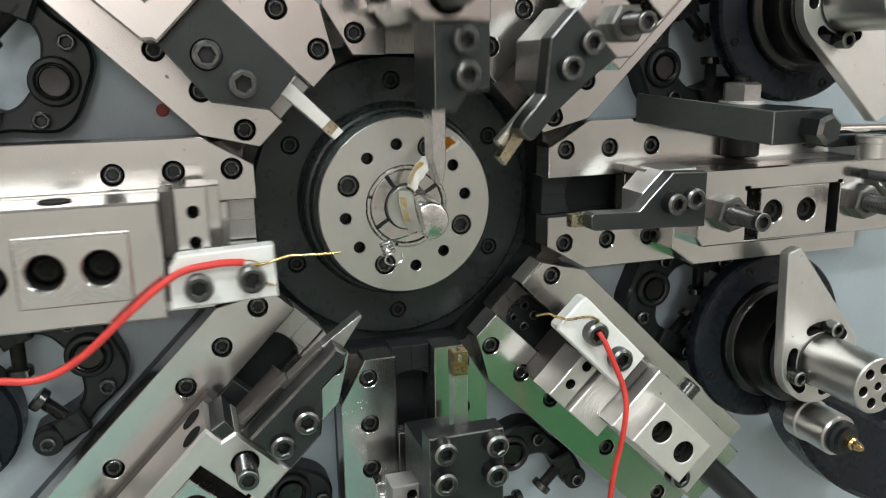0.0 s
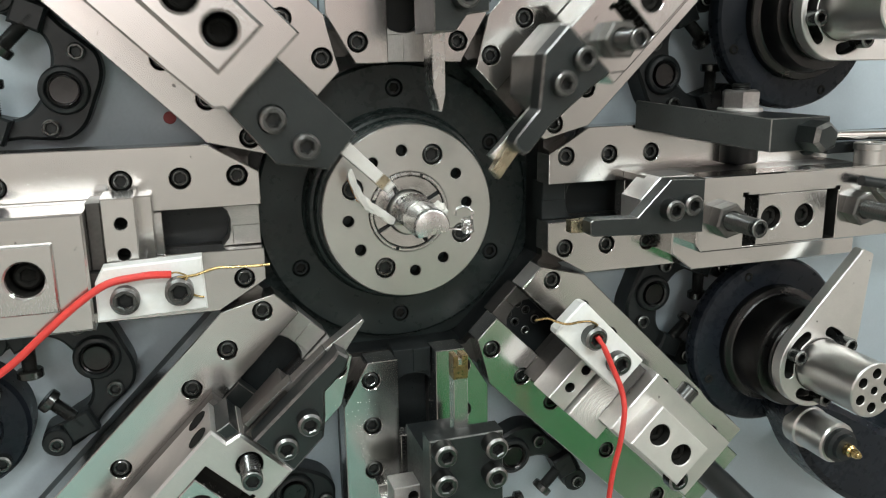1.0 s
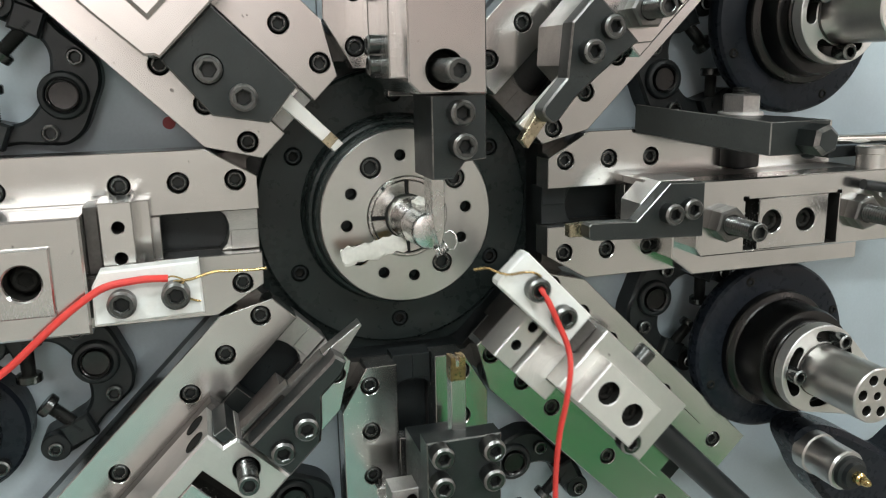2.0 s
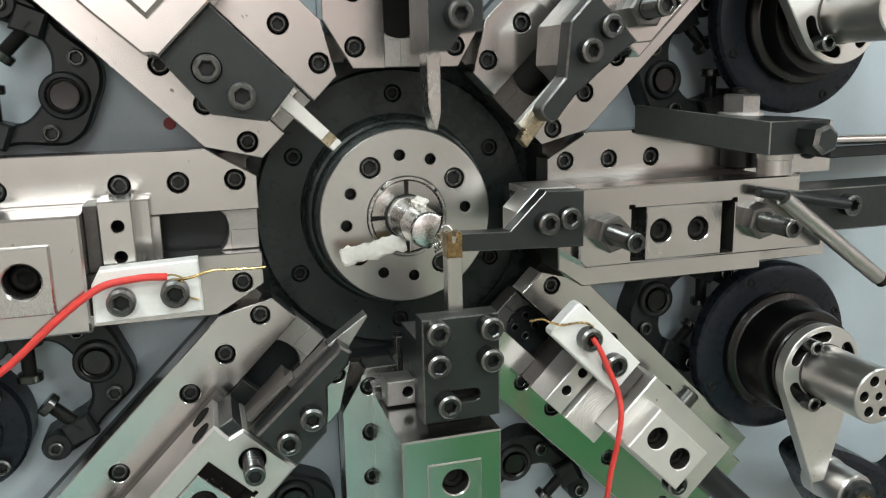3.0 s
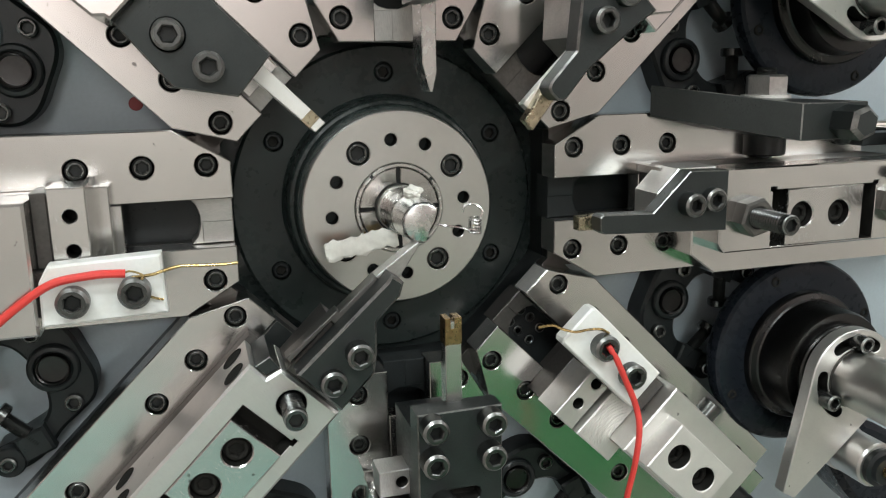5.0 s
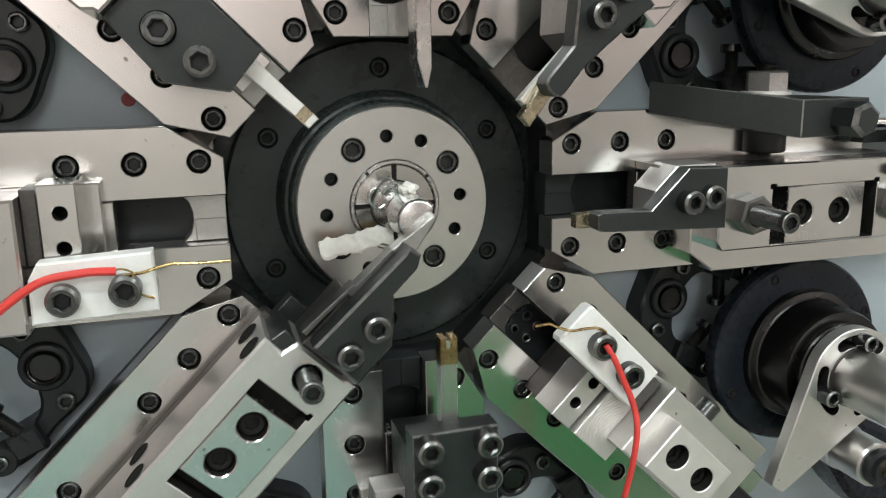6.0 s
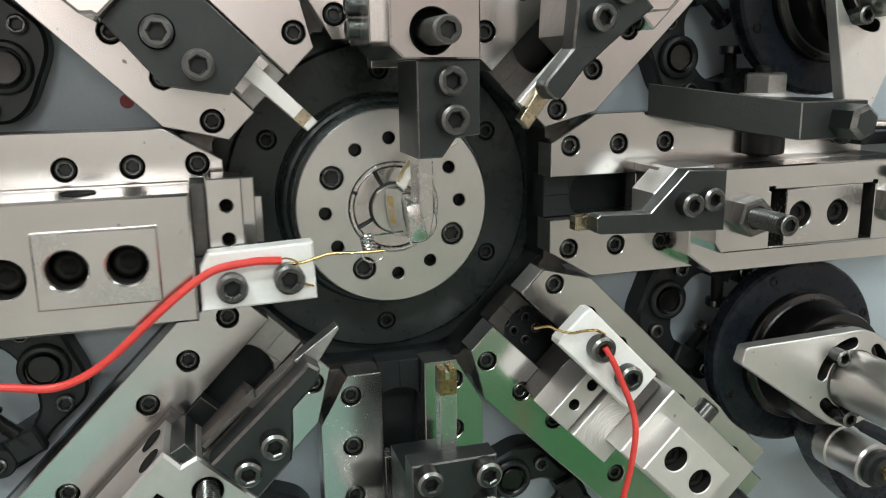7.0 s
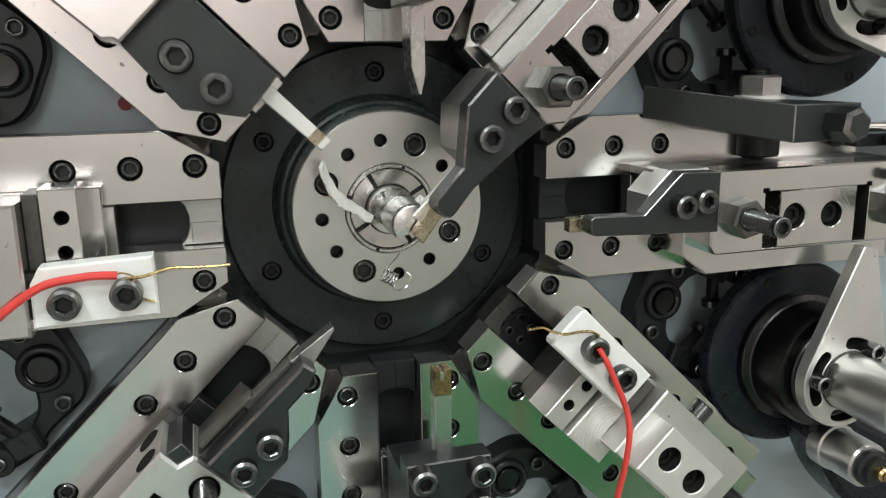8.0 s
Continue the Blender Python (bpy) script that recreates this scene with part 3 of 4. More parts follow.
def upper_left_slide():
    t = tool_slide("upper_left", "steel slide with a black holder and a flat steel blade")
    part("carriage", plate(B(), box2(163, -19, 300, 22), 0.3, 12, c=0.6), STEEL, t)
    part("tongue", plate(B(), box2(98, -10, 300, 10.5), -10.8, 0.2, c=0.4), STEEL_X, t)
    part("slide_block", plate(B(), [(159, -22), (330, -22), (330, 33), (190, 31), (164.5, 29.8), (161.5, 26.5), (159, 26)], 12.1, 75, [(ring(235, 2.5, 8.2, 28), 20), (ring(184.9, 1.7, 7.7, 32), 14), (ring(206.5, 2.4, 7.7, 32), 14)], c=1.0), STEEL, t, "smooth satin steel slide block")
    part("pad", plate(B(), box2(172.8, -12.8, 220, 17), 75, 79.5, [(ring(184.9, 1.7, 7.7, 32), None), (ring(206.5, 2.4, 7.7, 32), None)], c=1.7, hc=1.3), STEEL_X, t, "raised steel pad with two large bores")
    deep_holes(t, [(184.9, 1.7), (206.5, 2.4)], 63.6)
    part("blade_holder", plate(B(), [(158.8, -7), (107, -7), (105, 15), (126, 30), (158.8, 26.5)], 41, 65, [(ring(141.2, 15.4, 6.7, 26), 5)], c=0.7), HOLDER, t, "flat black blade holder")
    screws(t, SCREW_M7, [(141.2, 15.4, 62), (121.8, 14.2, 65)])
    part("blade", plate(B(), [(68, -3.2), (68.5, 3.2), (110, 4.6), (110, -3.2)], 30, 41.2, c=0.4), PALE, t, "flat ground steel blade")
    part("blade_tip", plate(B(), box2(71.6, -3.22, 77, 3.6), 31, 41.5, c=0.2), CARBIDE, t, "straw-coloured band near the blade's tip")
    return t


def top_slide():
    t = tool_slide("top", "steel slide with a narrow pointed knife in a black holder")
    part("carriage", plate(B(), box2(153, -30, 300, 24.6), 0.3, 12, c=0.6), STEEL, t)
    part("tongue", plate(B(), box2(141, -11.8, 300, 11.8), -10.8, 0.2, c=0.4), STEEL_X, t)
    for u in (158.5, 169):
        put("side_screw", SCREW_M6, t, u, 24.3, 34, -90, 0, 0)
    part("lower_block", plate(B(), box2(151.7, 14.8, 320, 24.3), 12.1, 58, c=0.6), STEEL_X, t)
    part("slide_block", plate(B(), [(150, 20.3), (144.5, 14.7), (144, -19), (330, -19), (330, 20.3)], 12.1, 80, [(ring(155.6, 2.3, 9.5, 32), 14)], c=0.8), STEEL, t, "smooth satin steel slide block")
    put("stud", STUD, t, 155.3, 1.5, 66.5, label="steel set screw with hexagon socket")
    part("knife_holder", plate(B(), [(143.6, 8.8), (143.6, -19.2), (112, -19.2), (110.8, -8), (102.6, -1.8), (102.6, 8.8)], 44, 78, c=0.6), HOLDER, t, "black knife holder with a bevelled corner")
    screws(t, SCREW_M7, [(135.2, -4.9, 77.5), (119.3, -5.3, 79)])
    part("knife", plate(B(), [(118, 2.0), (118, -5.6), (72, -5.4), (63.3, -3.4), (63.3, -2.0), (76, 1.4)], 35, 50, c=0.4), BRIGHT, t, "narrow pointed steel knife")
    return t


def slotted_face(u0, u1, v0, v1, wide, deep):
    """The pocket round a narrower insert: a slot on either side, with relieved corners."""
    out = [(u0, v0), (u1, v0), (u1, v1 - 1), (u1 + 1.6, v1 - 0.6), (u1 + 1.6, v1 + 1.6), (u1 - 2, v1 + 1.6), (u1 - 2.4, v1)]
    return [(out + [(u0 + u1 - u, v) for u, v in reversed(out[2:])], deep)]


def upper_right_slide():
    t = tool_slide("upper_right", "steel slide with a cranked black arm and a gold-tipped cutter")
    part("carriage", plate(B(), box2(163, -34, 300, 30), 0.3, 17, c=0.8), STEEL, t)
    part("tongue", plate(B(), box2(141, -11.8, 300, 11.8), -10.8, 0.2, c=0.4), STEEL_X, t)
    part("slide_block", plate(B(), [(152.8, 21), (152.8, -14), (160, -20.3), (330, -20.3), (330, 21)], 19.1, 50, slotted_face(178.2, 240, -18.6, 10.2, 8.2, 14), c=0.9), STEEL, t, "satin steel slide block with two slots")
    part("insert", plate(B(), box2(187.2, -18.5, 231, 10.1), 36.1, 50.9, [(ring(198, -3.3, 7.0, 30), 11), (ring(220.5, -3.3, 7.0, 30), 11)], c=0.5, hc=0.7), STEEL_X, t, "ground insert with two bores")
    deep_holes(t, [(198, -3.3), (220.5, -3.3)], 42.0)
    put("nut", NUT_BIG, t, 167, -2.6, 50, rz=15, label="dark steel hexagon nut")
    put("stud", STUD_S, t, 166.4, -2.2, 49, label="threaded set screw with hexagon socket")
    part("arm_seat", plate(B(), [(152.5, 25.2), (128.8, 24.8), (113, 10.5), (113, -4), (152.5, -8)], 17.1, 48.9, c=1.2), WORN, t, "worn steel seat under the arm")
    part("arm", plate(B(), [(149.5, 26), (129, 25.5), (107, 7.4), (88, 6.4), (85.2, 5), (84.2, 2.4), (84.4, -2.4), (86, -4.4), (88.5, -5), (104, -3.6), (120, -5), (137, -7), (149.5, -9.2)], 49.7, 62, c=1.0), HOLDER, t, "cranked black tool arm")
    screws(t, SCREW_M7, [(125.1, 8.2, 61), (142.9, 8.0, 58.5)])
    part("cutter", plate(B(), [(76, -4.2), (76, 3.4), (112.8, 3.6), (112.8, -3.2)], 36, 42, c=0.5), SATIN, t, "narrow steel cutter bar")
    part("cutter_tip", plate(B(), [(69, -7.4), (69.4, -0.8), (90, 3.2), (90, -4.6)], 42.1, 49.0, c=0.5), CARBIDE, t, "gold-coated carbide cutter tip")
    return t


def right_slide():
    t = tool_slide("right", "steel slide with cranked black arm, two nuts and roller post")
    part("carriage", plate(B(), [(162, -33), (178, -45), (306, -45), (306, 17), (162, 17)], 0.3, 25, c=0.8), STEEL, t)
    part("tongue", plate(B(), box2(141, -11.8, 300, 11.8), -10.8, 0.2, c=0.4), STEEL_X, t)
    part("slide_block", plate(B(), [(166.5, 18.2), (166.5, -23), (170.5, -28.6), (336, -28.6), (336, -12), (317, 3), (317, 18.2)], 25.1, 44, slotted_face(200, 270.5, -27.0, 5, 9.2, 13), c=0.9), STEEL, t, "satin steel slide block with two slots")
    part("top_strip", plate(B(), box2(140, 14, 300, 18.1), 0.4, 25.0, c=0.5), WORN, t)
    part("insert", plate(B(), box2(209.4, -26.9, 261, 4.9), 31.1, 44.8, [(ring(219.6, -10, 7.2, 30), 10.5), (ring(245, -10.4, 7.2, 30), 10.5)], c=0.5, hc=0.7), STEEL_X, t, "ground insert with two bores")
    deep_holes(t, [(219.6, -10), (245, -10.4)], 36.6)
    for u in (184.2, 285.3):
        put("nut", NUT_BIG, t, u, -8, 44, rz=15, label="dark steel hexagon nut")
        put("stud", STUD_L, t, u - 1.6, -7.4, 43, label="threaded set screw with hexagon socket")
    part("arm_seat", plate(B(), [(166.3, 19.4), (142.6, 19.2), (130, 6.4), (130, -9), (166.3, -13.2)], 16, 39.4, c=1.0), SATIN, t, "steel seat under the arm")
    part("seat_foot", plate(B(), box2(142, -11, 161.8, 13.8), 0.3, 15.9, c=0.5), DARK, t)
    part("arm", plate(B(), [(166.3, 18.4), (143, 19.2), (121.6, -1.8), (93, -1), (91, -2.4), (91.4, -9.4), (93.4, -11), (125, -12.4), (166.3, -14)], 40, 50, c=0.5), HOLDER, t, "cranked black tool arm")
    screws(t, SCREW_M7, [(142.0, 2.0, 49.5), (156.0, 3.7, 47)])
    part("cutter_tip", plate(B(), [(84, -10.2), (84, -3.2), (97, -2.6), (97, -10.6)], 33, 39.9, c=0.5), CARBIDE, t, "gold-coated carbide cutter tip")
    post = lathe(B(), [(10.4, 0), (10.4, 11), (11.2, 11.4), (11.2, 15), (10.4, 15.8), (6, 15.8), (6, 14.6), (0, 14.6)], 32)
    me = mesh_of("roller_post", post)
    me.materials.append(SHAFT)
    put("roller_post", me, t, 306, 16, 32, -90, 0, 0, label="bright upright roller post")
    part("clamp_rod", tube(B(), [Vector((281, 10.5, 51)), Vector((345, -1, 54))], 3.3, 20), BLACK, t, "black round clamp rod")
    part("lever", tube(B(), [Vector((297, 6, 54)), Vector((372, -50, 56))], 5.0, 24), WORN, t, "worn round steel lever rod")
    # Solid stub; the dark inside of a socket end is put in as colour.
    part("lever_end", tube(B(), [Vector((372, -50, 56)), Vector((376, -53, 56.1))], 4.4, 18), BORE_SHADE, t)
    part("push_block", plate(B(), box2(317.2, -21, 430, 7), 6, 38, c=0.8), HOLDER, t, "black push block with bright edges")
    put("screw", SCREW_M8, t, 358, -4, 38, label="black socket head screw")
    return t


def lower_right_slide():
    t = tool_slide("lower_right", "steel slide with white sensor plate, red cable and brass wire")
    part("carriage", plate(B(), [(143, -28), (165, -28), (165, -18), (300, -18), (300, 30), (143, 30)], 0.3, 13, c=0.6), STEEL, t)
    part("nose_plate", plate(B(), box2(128.4, -27, 143, 11), 0.4, 18, c=0.6), DARK, t)
    part("tongue", plate(B(), box2(131, -11.8, 300, 11.8), -10.8, 0.2, c=0.4), DARK, t)
    part("stop_block", plate(B(), box2(128.3, -28.2, 143, 3), 18.1, 41, [(ring(135.2, -15, 3.2, 20), 14), (ring(135.8, -0.5, 3.2, 20), 14)], c=0.6), SATIN, t, "small steel block with two tapped holes")
    bm = plate(B(), [(145, -28), (173, -28), (173, -17.8), (163, -17.8), (163, 19), (145, 19)], 13.1, 44, c=0.6)
    part("milled_step", bm, PALE, t, "bright step with curved milling marks")
    for k in range(13):
        r = 9 + 1.7 * k
        pts = [Vector((172 - r * math.cos(radians(a)), -12 + r * math.sin(radians(a)), 44.05)) for a in range(-46, 47, 7)]
        pts = [p for p in pts if 146 < p.x < (172 if p.y < -18.5 else 162.5) and -27 < p.y < 18.5]
        if len(pts) > 2:
            part("milling_mark", tube(B(), pts, 0.42, 4), PALE, t)
    part("push_rod", tube(B(), [Vector((241.2, 6, 24)), Vector((460, 6, 24))], 9, 24), BLACK, t, "black push rod")
    part("slide_block", plate(B(), box2(163.1, -17.6, 241, 26.5), 13.1, 60, c=0.8), SATIN, t, "smooth satin steel slide block")
    part("pad", plate(B(), box2(170.8, -16.3, 217.8, 13), 60, 73, [(ring(183, -0.8, 6.9, 32), 12), (ring(205, -0.9, 6.9, 32), 12)], c=0.7, hc=0.5), PALE, t, "raised steel pad with two large bores")
    put("screw", SCREW_M8, t, 222, -13.5, 60, label="black socket head screw")
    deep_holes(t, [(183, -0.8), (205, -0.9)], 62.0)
    me = cap_screw("side_screw", 13, 13, 6.4, SCREW)
    put("side_screw", me, t, 214, 26.4, 30, -90, 0, 0)
    part("sensor_plate", plate(B(), [(91, 4), (91.6, 25), (93.5, 27), (149.5, 26), (149.5, 1.6), (92.5, 2)], 50, 59, c=1.0), WHITE, t, "white plastic sensor plate with rubbed edges")
    part("plate_bracket", plate(B(), box2(124, 4, 162.9, 24), 18.1, 49.9, c=0.5), DARK, t)
    screws(t, SCREW_M8, [(110.5, 15.2, 58), (134.8, 14.3, 57.5)])
    part("cable", tube(B(), smooth_path([(110, 16.8, 64), (118.2, 14.3, 66), (130, 9.9, 66), (144.7, 3.7, 67), (154.3, -4.7, 70), (165.8, -19.9, 71), (180, -38, 68), (205, -62, 62), (240, -90, 55)]), 1.65, 10), RED, t, "red insulated cable")
    part("feeler_wire", tube(B(), smooth_path([(73.9, -0.5, 62), (79.1, 5.1, 62), (83.9, 6.7, 62), (91.2, 10.3, 62), (96.4, 16.0, 62), (102, 20.5, 61.5), (108, 22, 60)]), 0.7, 8), BRASS, t, "thin bent brass feeler wire")
    return t


def bottom_slide():
    t = tool_slide("bottom", "steel slide with a forked gold-tipped pin in a black clamp block")
    part("carriage", plate(B(), box2(166, -30, 300, 26), 0.3, 12, c=0.6), STEEL, t)
    part("tongue", plate(B(), box2(141, -11.8, 300, 11.8), -10.8, 0.2, c=0.4), STEEL_X, t)
    part("slide_block", plate(B(), box2(169.5, -30, 330, 24.3), 12.1, 85, [(ring(195.6, -1.4, 7.3, 30), 14), (ring(222, -1.4, 7.3, 30), 14)], c=0.9), STEEL, t, "smooth satin steel slide block")
    part("insert", plate(B(), box2(184, -16.8, 240, 13), 85.0, 85.9, [(ring(195.6, -1.4, 7.3, 30), None), (ring(222, -1.4, 7.3, 30), None)], c=0.6, hc=0.5), STEEL_X, t, "raised steel pad with two bores")
    deep_holes(t, [(195.6, -1.4), (222, -1.4)], 74.0)
    slot = [(146.6, -2), (146.6, 12), (147.6, 14), (150, 14.8), (152.6, 14), (153.6, 12), (153.6, -2)]
    part("clamp_block", plate(B(), box2(106.6, -16.2, 163.4, 25.7), 67, 80, [(slot, 8)], c=0.7), HOLDER, t, "burnished black clamp block")
    screws(t, SCREW_M7, [(112.5, -9.3, 80), (112.7, 19.1, 80), (129.5, -9.5, 80), (129.7, 18.9, 80), (152, -4.5, 80)])
    part("pin", plate(B(), box2(66.5, 1.2, 112, 9.3), 61.5, 69.5, c=0.4), STEEL_X, t, "square ground steel pin")
    part("fork_tip", plate(B(), [(64.8, 1.1), (64.8, 3.9), (70, 4.1), (70, 5.7), (64.8, 6.0), (64.8, 9.4), (78, 9.4), (78, 1.1)], 61.3, 69.8, c=0.3), STRAW, t, "forked straw-tempered tip")
    part("tab", plate(B(), box2(153.6, -27, 168, -8), 24, 40, [(ring(160.5, -15, 3.2, 20), 10)], c=0.5), WORN, t, "small steel tab with a tapped hole")
    part("seat", plate(B(), box2(128, -11, 169.4, 20), 12.1, 66.9, c=0.5), BLACK, t)
    return t


def lower_left_slide():
    t = tool_slide("lower_left", "steel slide with a black arm and a long pointed steel blade")
    part("carriage", plate(B(), box2(154, -20, 300, 29), 0.3, 10, c=0.3), DARK, t)
    part("tongue", plate(B(), box2(141, -11.8, 300, 11.8), -10.8, 0.2, c=0.4), HOLDER, t, "oily black tongue")
    part("slide_block", plate(B(), [(157.4, -20.2), (158, -9.4), (150, -6.8), (150, 30.4), (330, 30.4), (330, -20.2)], 10.1, 48,
                              slotted_face(174.3, 237.5, -9.3, 22, 8.4, 14) + [(ring(160.4, 8.6, 7.2, 30), 12), (ring(250, 8.6, 7.2, 30), 12)], c=1.4), SATIN, t, "satin steel slide block with two slots")
    part("insert", plate(B(), box2(183, -9.2, 229, 21.9), 34.1, 48.8, [(ring(193.8, 4.1, 7.2, 30), 11), (ring(216, 3.8, 7.2, 30), 11)], c=0.5, hc=0.7), STEEL_X, t, "ground insert with two bores")
    deep_holes(t, [(193.8, 4.1), (216, 3.8)], 40.2)
    part("clamp_wedge", plate(B(), [(150.4, -7.2), (157.4, -9.8), (157.2, -16.6), (149.2, -14.6)], 10.2, 45, c=0.5), HOLDER, t, "small dark clamp wedge")
    put("stud", STUD_S, t, 160.6, 8.9, 37, label="threaded set screw with hexagon socket")
    put("stud", STUD_S, t, 250, 8.6, 37, label="threaded set screw with hexagon socket")
    # Discs painted dark like the inside of bores in the block's side.
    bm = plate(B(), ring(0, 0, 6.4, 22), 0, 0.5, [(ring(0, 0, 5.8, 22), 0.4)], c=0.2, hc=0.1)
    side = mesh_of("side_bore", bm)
    side.materials.append(BORE_SHADE)
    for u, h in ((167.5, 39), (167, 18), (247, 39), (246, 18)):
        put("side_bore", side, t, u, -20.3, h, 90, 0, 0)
    part("arm_seat", plate(B(), box2(118, -4, 149.6, 22), 12, 44.9, c=0.6), DARK, t)
    part("arm", plate(B(), [(145.5, -3.4), (86, -0.8), (82, -1.6), (80.8, 5.6), (87, 8.8), (103, 8.6), (113.5, 18.5), (122, 25), (146, 25.2)], 47.6, 61, c=1.3), HOLDER, t, "tapered black tool arm")
    part("arm_edge", plate(B(), [(145, -8.6), (112, -5.6), (112, -4.2), (100, -3.4), (88, -2.6), (88, 5), (103, 7.4), (117.8, 10), (117.8, -4.2), (145, -5.6)], 38, 47.4, c=0.5), NUTS, t, "grey guide strip along the arm")
    screws(t, SCREW_M7, [(119.5, 11.4, 60.5), (137.4, 11.8, 57.5)])
    part("blade", plate(B(), [(62, 2.0), (62.6, 3.6), (82, 7.2), (87.8, 6.0), (87.8, -2.4), (84, -1.8)], 38, 47.3, c=0.4), WORN, t, "long pointed steel blade")
    return t


SLIDES = {"left": left_slide(), "upper_left": upper_left_slide(), "top": top_slide(), "upper_right": upper_right_slide(),
          "right": right_slide(), "lower_right": lower_right_slide(), "bottom": bottom_slide(), "lower_left": lower_left_slide()}

# ---- between the stations: bearing blocks, adjusters, cam drives ----


def smooth2(poly):
    """A closed outline rounded through its corners."""
    ring3 = [(x, y, 0) for x, y in poly]
    pts = smooth_path(ring3[-2:] + ring3 + ring3[:2], 4)
    return [(p.x, p.y) for p in pts[8:8 + 4 * len(poly)]]


ADJUST_BOLT = dress(mesh_of("bolt", lathe(B(), [(6.4, 0), (7.1, 0.6), (7.1, 4.4), (6.3, 5.2), (3.9, 5.4)] + [(4.2 if k % 2 else 3.5, 5.8 + 0.62 * k) for k in range(34)], 24)), SCREW)


def bearing_bracket():
    t = thing("bearing_bracket", BOARD, "black forked bearing bracket with two adjusting bolts", "bearing bracket", "bearing brackets between the slides")
    half = [(184.4, 0), (184.6, 12), (187, 19.5), (192, 25.6), (202, 29.5), (214, 33.5), (228, 41.5), (243, 43.4), (250.6, 39.5), (252.4, 33), (247.5, 27), (238, 26.5), (229, 25.6), (220, 24), (214, 18.4), (211, 10), (210.6, 4)]
    outline = half + [(210.6, -4)] + [(u, -v) for u, v in reversed(half[1:-1])]
    part("body", plate(B(), smooth2(outline), -50, -32, c=1.8), BLACK, t)
    part("boss", lathe(B(), [(13.4, -32.2), (13.0, -29.4), (12.0, -28.4), (10.2, -28), (9.4, -28.6), (9.0, -30.2), (0, -30.4)], 40, 200.8, 0), BLACK, t)
    part("rim", lathe(B(), [(8.7, -30.4), (8.6, -27.4), (8.2, -26.9), (7.5, -27.4), (7.2, -29.4), (0, -29.8)], 40, 200.8, 0), CHROME, t, "dark shiny bearing rim")
    for v in (-21.8, 21.8):
        put("screw", SCREW_M6, t, 201, v, -33.4, rz=20, label="black socket head screw")
    for s in (-1, 1):
        part("lug", plate(B(), box2(219.5, min(24.2 * s, 39 * s), 236, max(24.2 * s, 39 * s)), -33, -24.6, c=1.4), BLACK, t, "raised lug on the bracket arm")
        put("bolt", ADJUST_BOLT, t, 236, 7.5 * s, -28.5, -90 * s, 0, 22.5 * s, label="black adjusting bolt")
        part("arm_eye", lathe(B(), [(8.4, -32.4), (8.4, -27.2), (7.6, -26.2), (4.4, -26)], 28, 243.6, 34.8 * s), BLACK, t)
        put("screw", SCREW_M5, t, 243.6, 34.8 * s, -27.8, label="black socket head screw")
    return t


FIRST_BRACKET = bearing_bracket()
for k in range(8):
    if k == 0:
        FIRST_BRACKET.matrix_basis = station(22.5)
    else:
        copy_thing(FIRST_BRACKET, station(22.5 + 45 * k))


HUBS = {-22.5: (0.2605, -0.1105), 22.5: (0.2635, 0.1145)}
COLLAR = {-22.5: 37.0, 22.5: 26.0}


def cam_drive(angle):
    t = thing("cam_drive", BOARD @ pose(*HUBS[angle], 0), "glossy black round motor housing with a turned collar", "motor housing", "cam drives")
    part("neck", lathe(B(), [(24, -50), (27, -22), (38, -11)], 48), HOUSING, t)
    part("housing", lathe(B(), [(36, -12), (57, -11), (60.4, -9), (61.4, -6), (61.4, -1), (60.8, 1.4), (59.2, 3.2), (56.4, 4.2), (52, 4.6), (43, 4.8), (36, 4.8)], 72), HOUSING, t)
    part("collar", lathe(B(), [(42.4, 4.6), (42.2, 9.6), (41.4, 10.8), (38.2, 11.6), (37.2, 12.4), (36.6, COLLAR[angle] - 3.6), (35.4, COLLAR[angle] - 0.6), (30, COLLAR[angle])], 72), CHROME, t, "dark polished collar")
    for k in range(4):
        put("screw", SCREW_BED, t, 54 * math.cos(radians(24 + 90 * k)), 54 * math.sin(radians(24 + 90 * k)), 2.4)
    part("hub", lathe(B(), [(r, h + COLLAR[angle] - 41.6) for r, h in ((29, 41), (29, 43.5), (28, 44.6), (19, 45), (19, 46))], 64), CHROME, t, "dark steel hub")
    return t


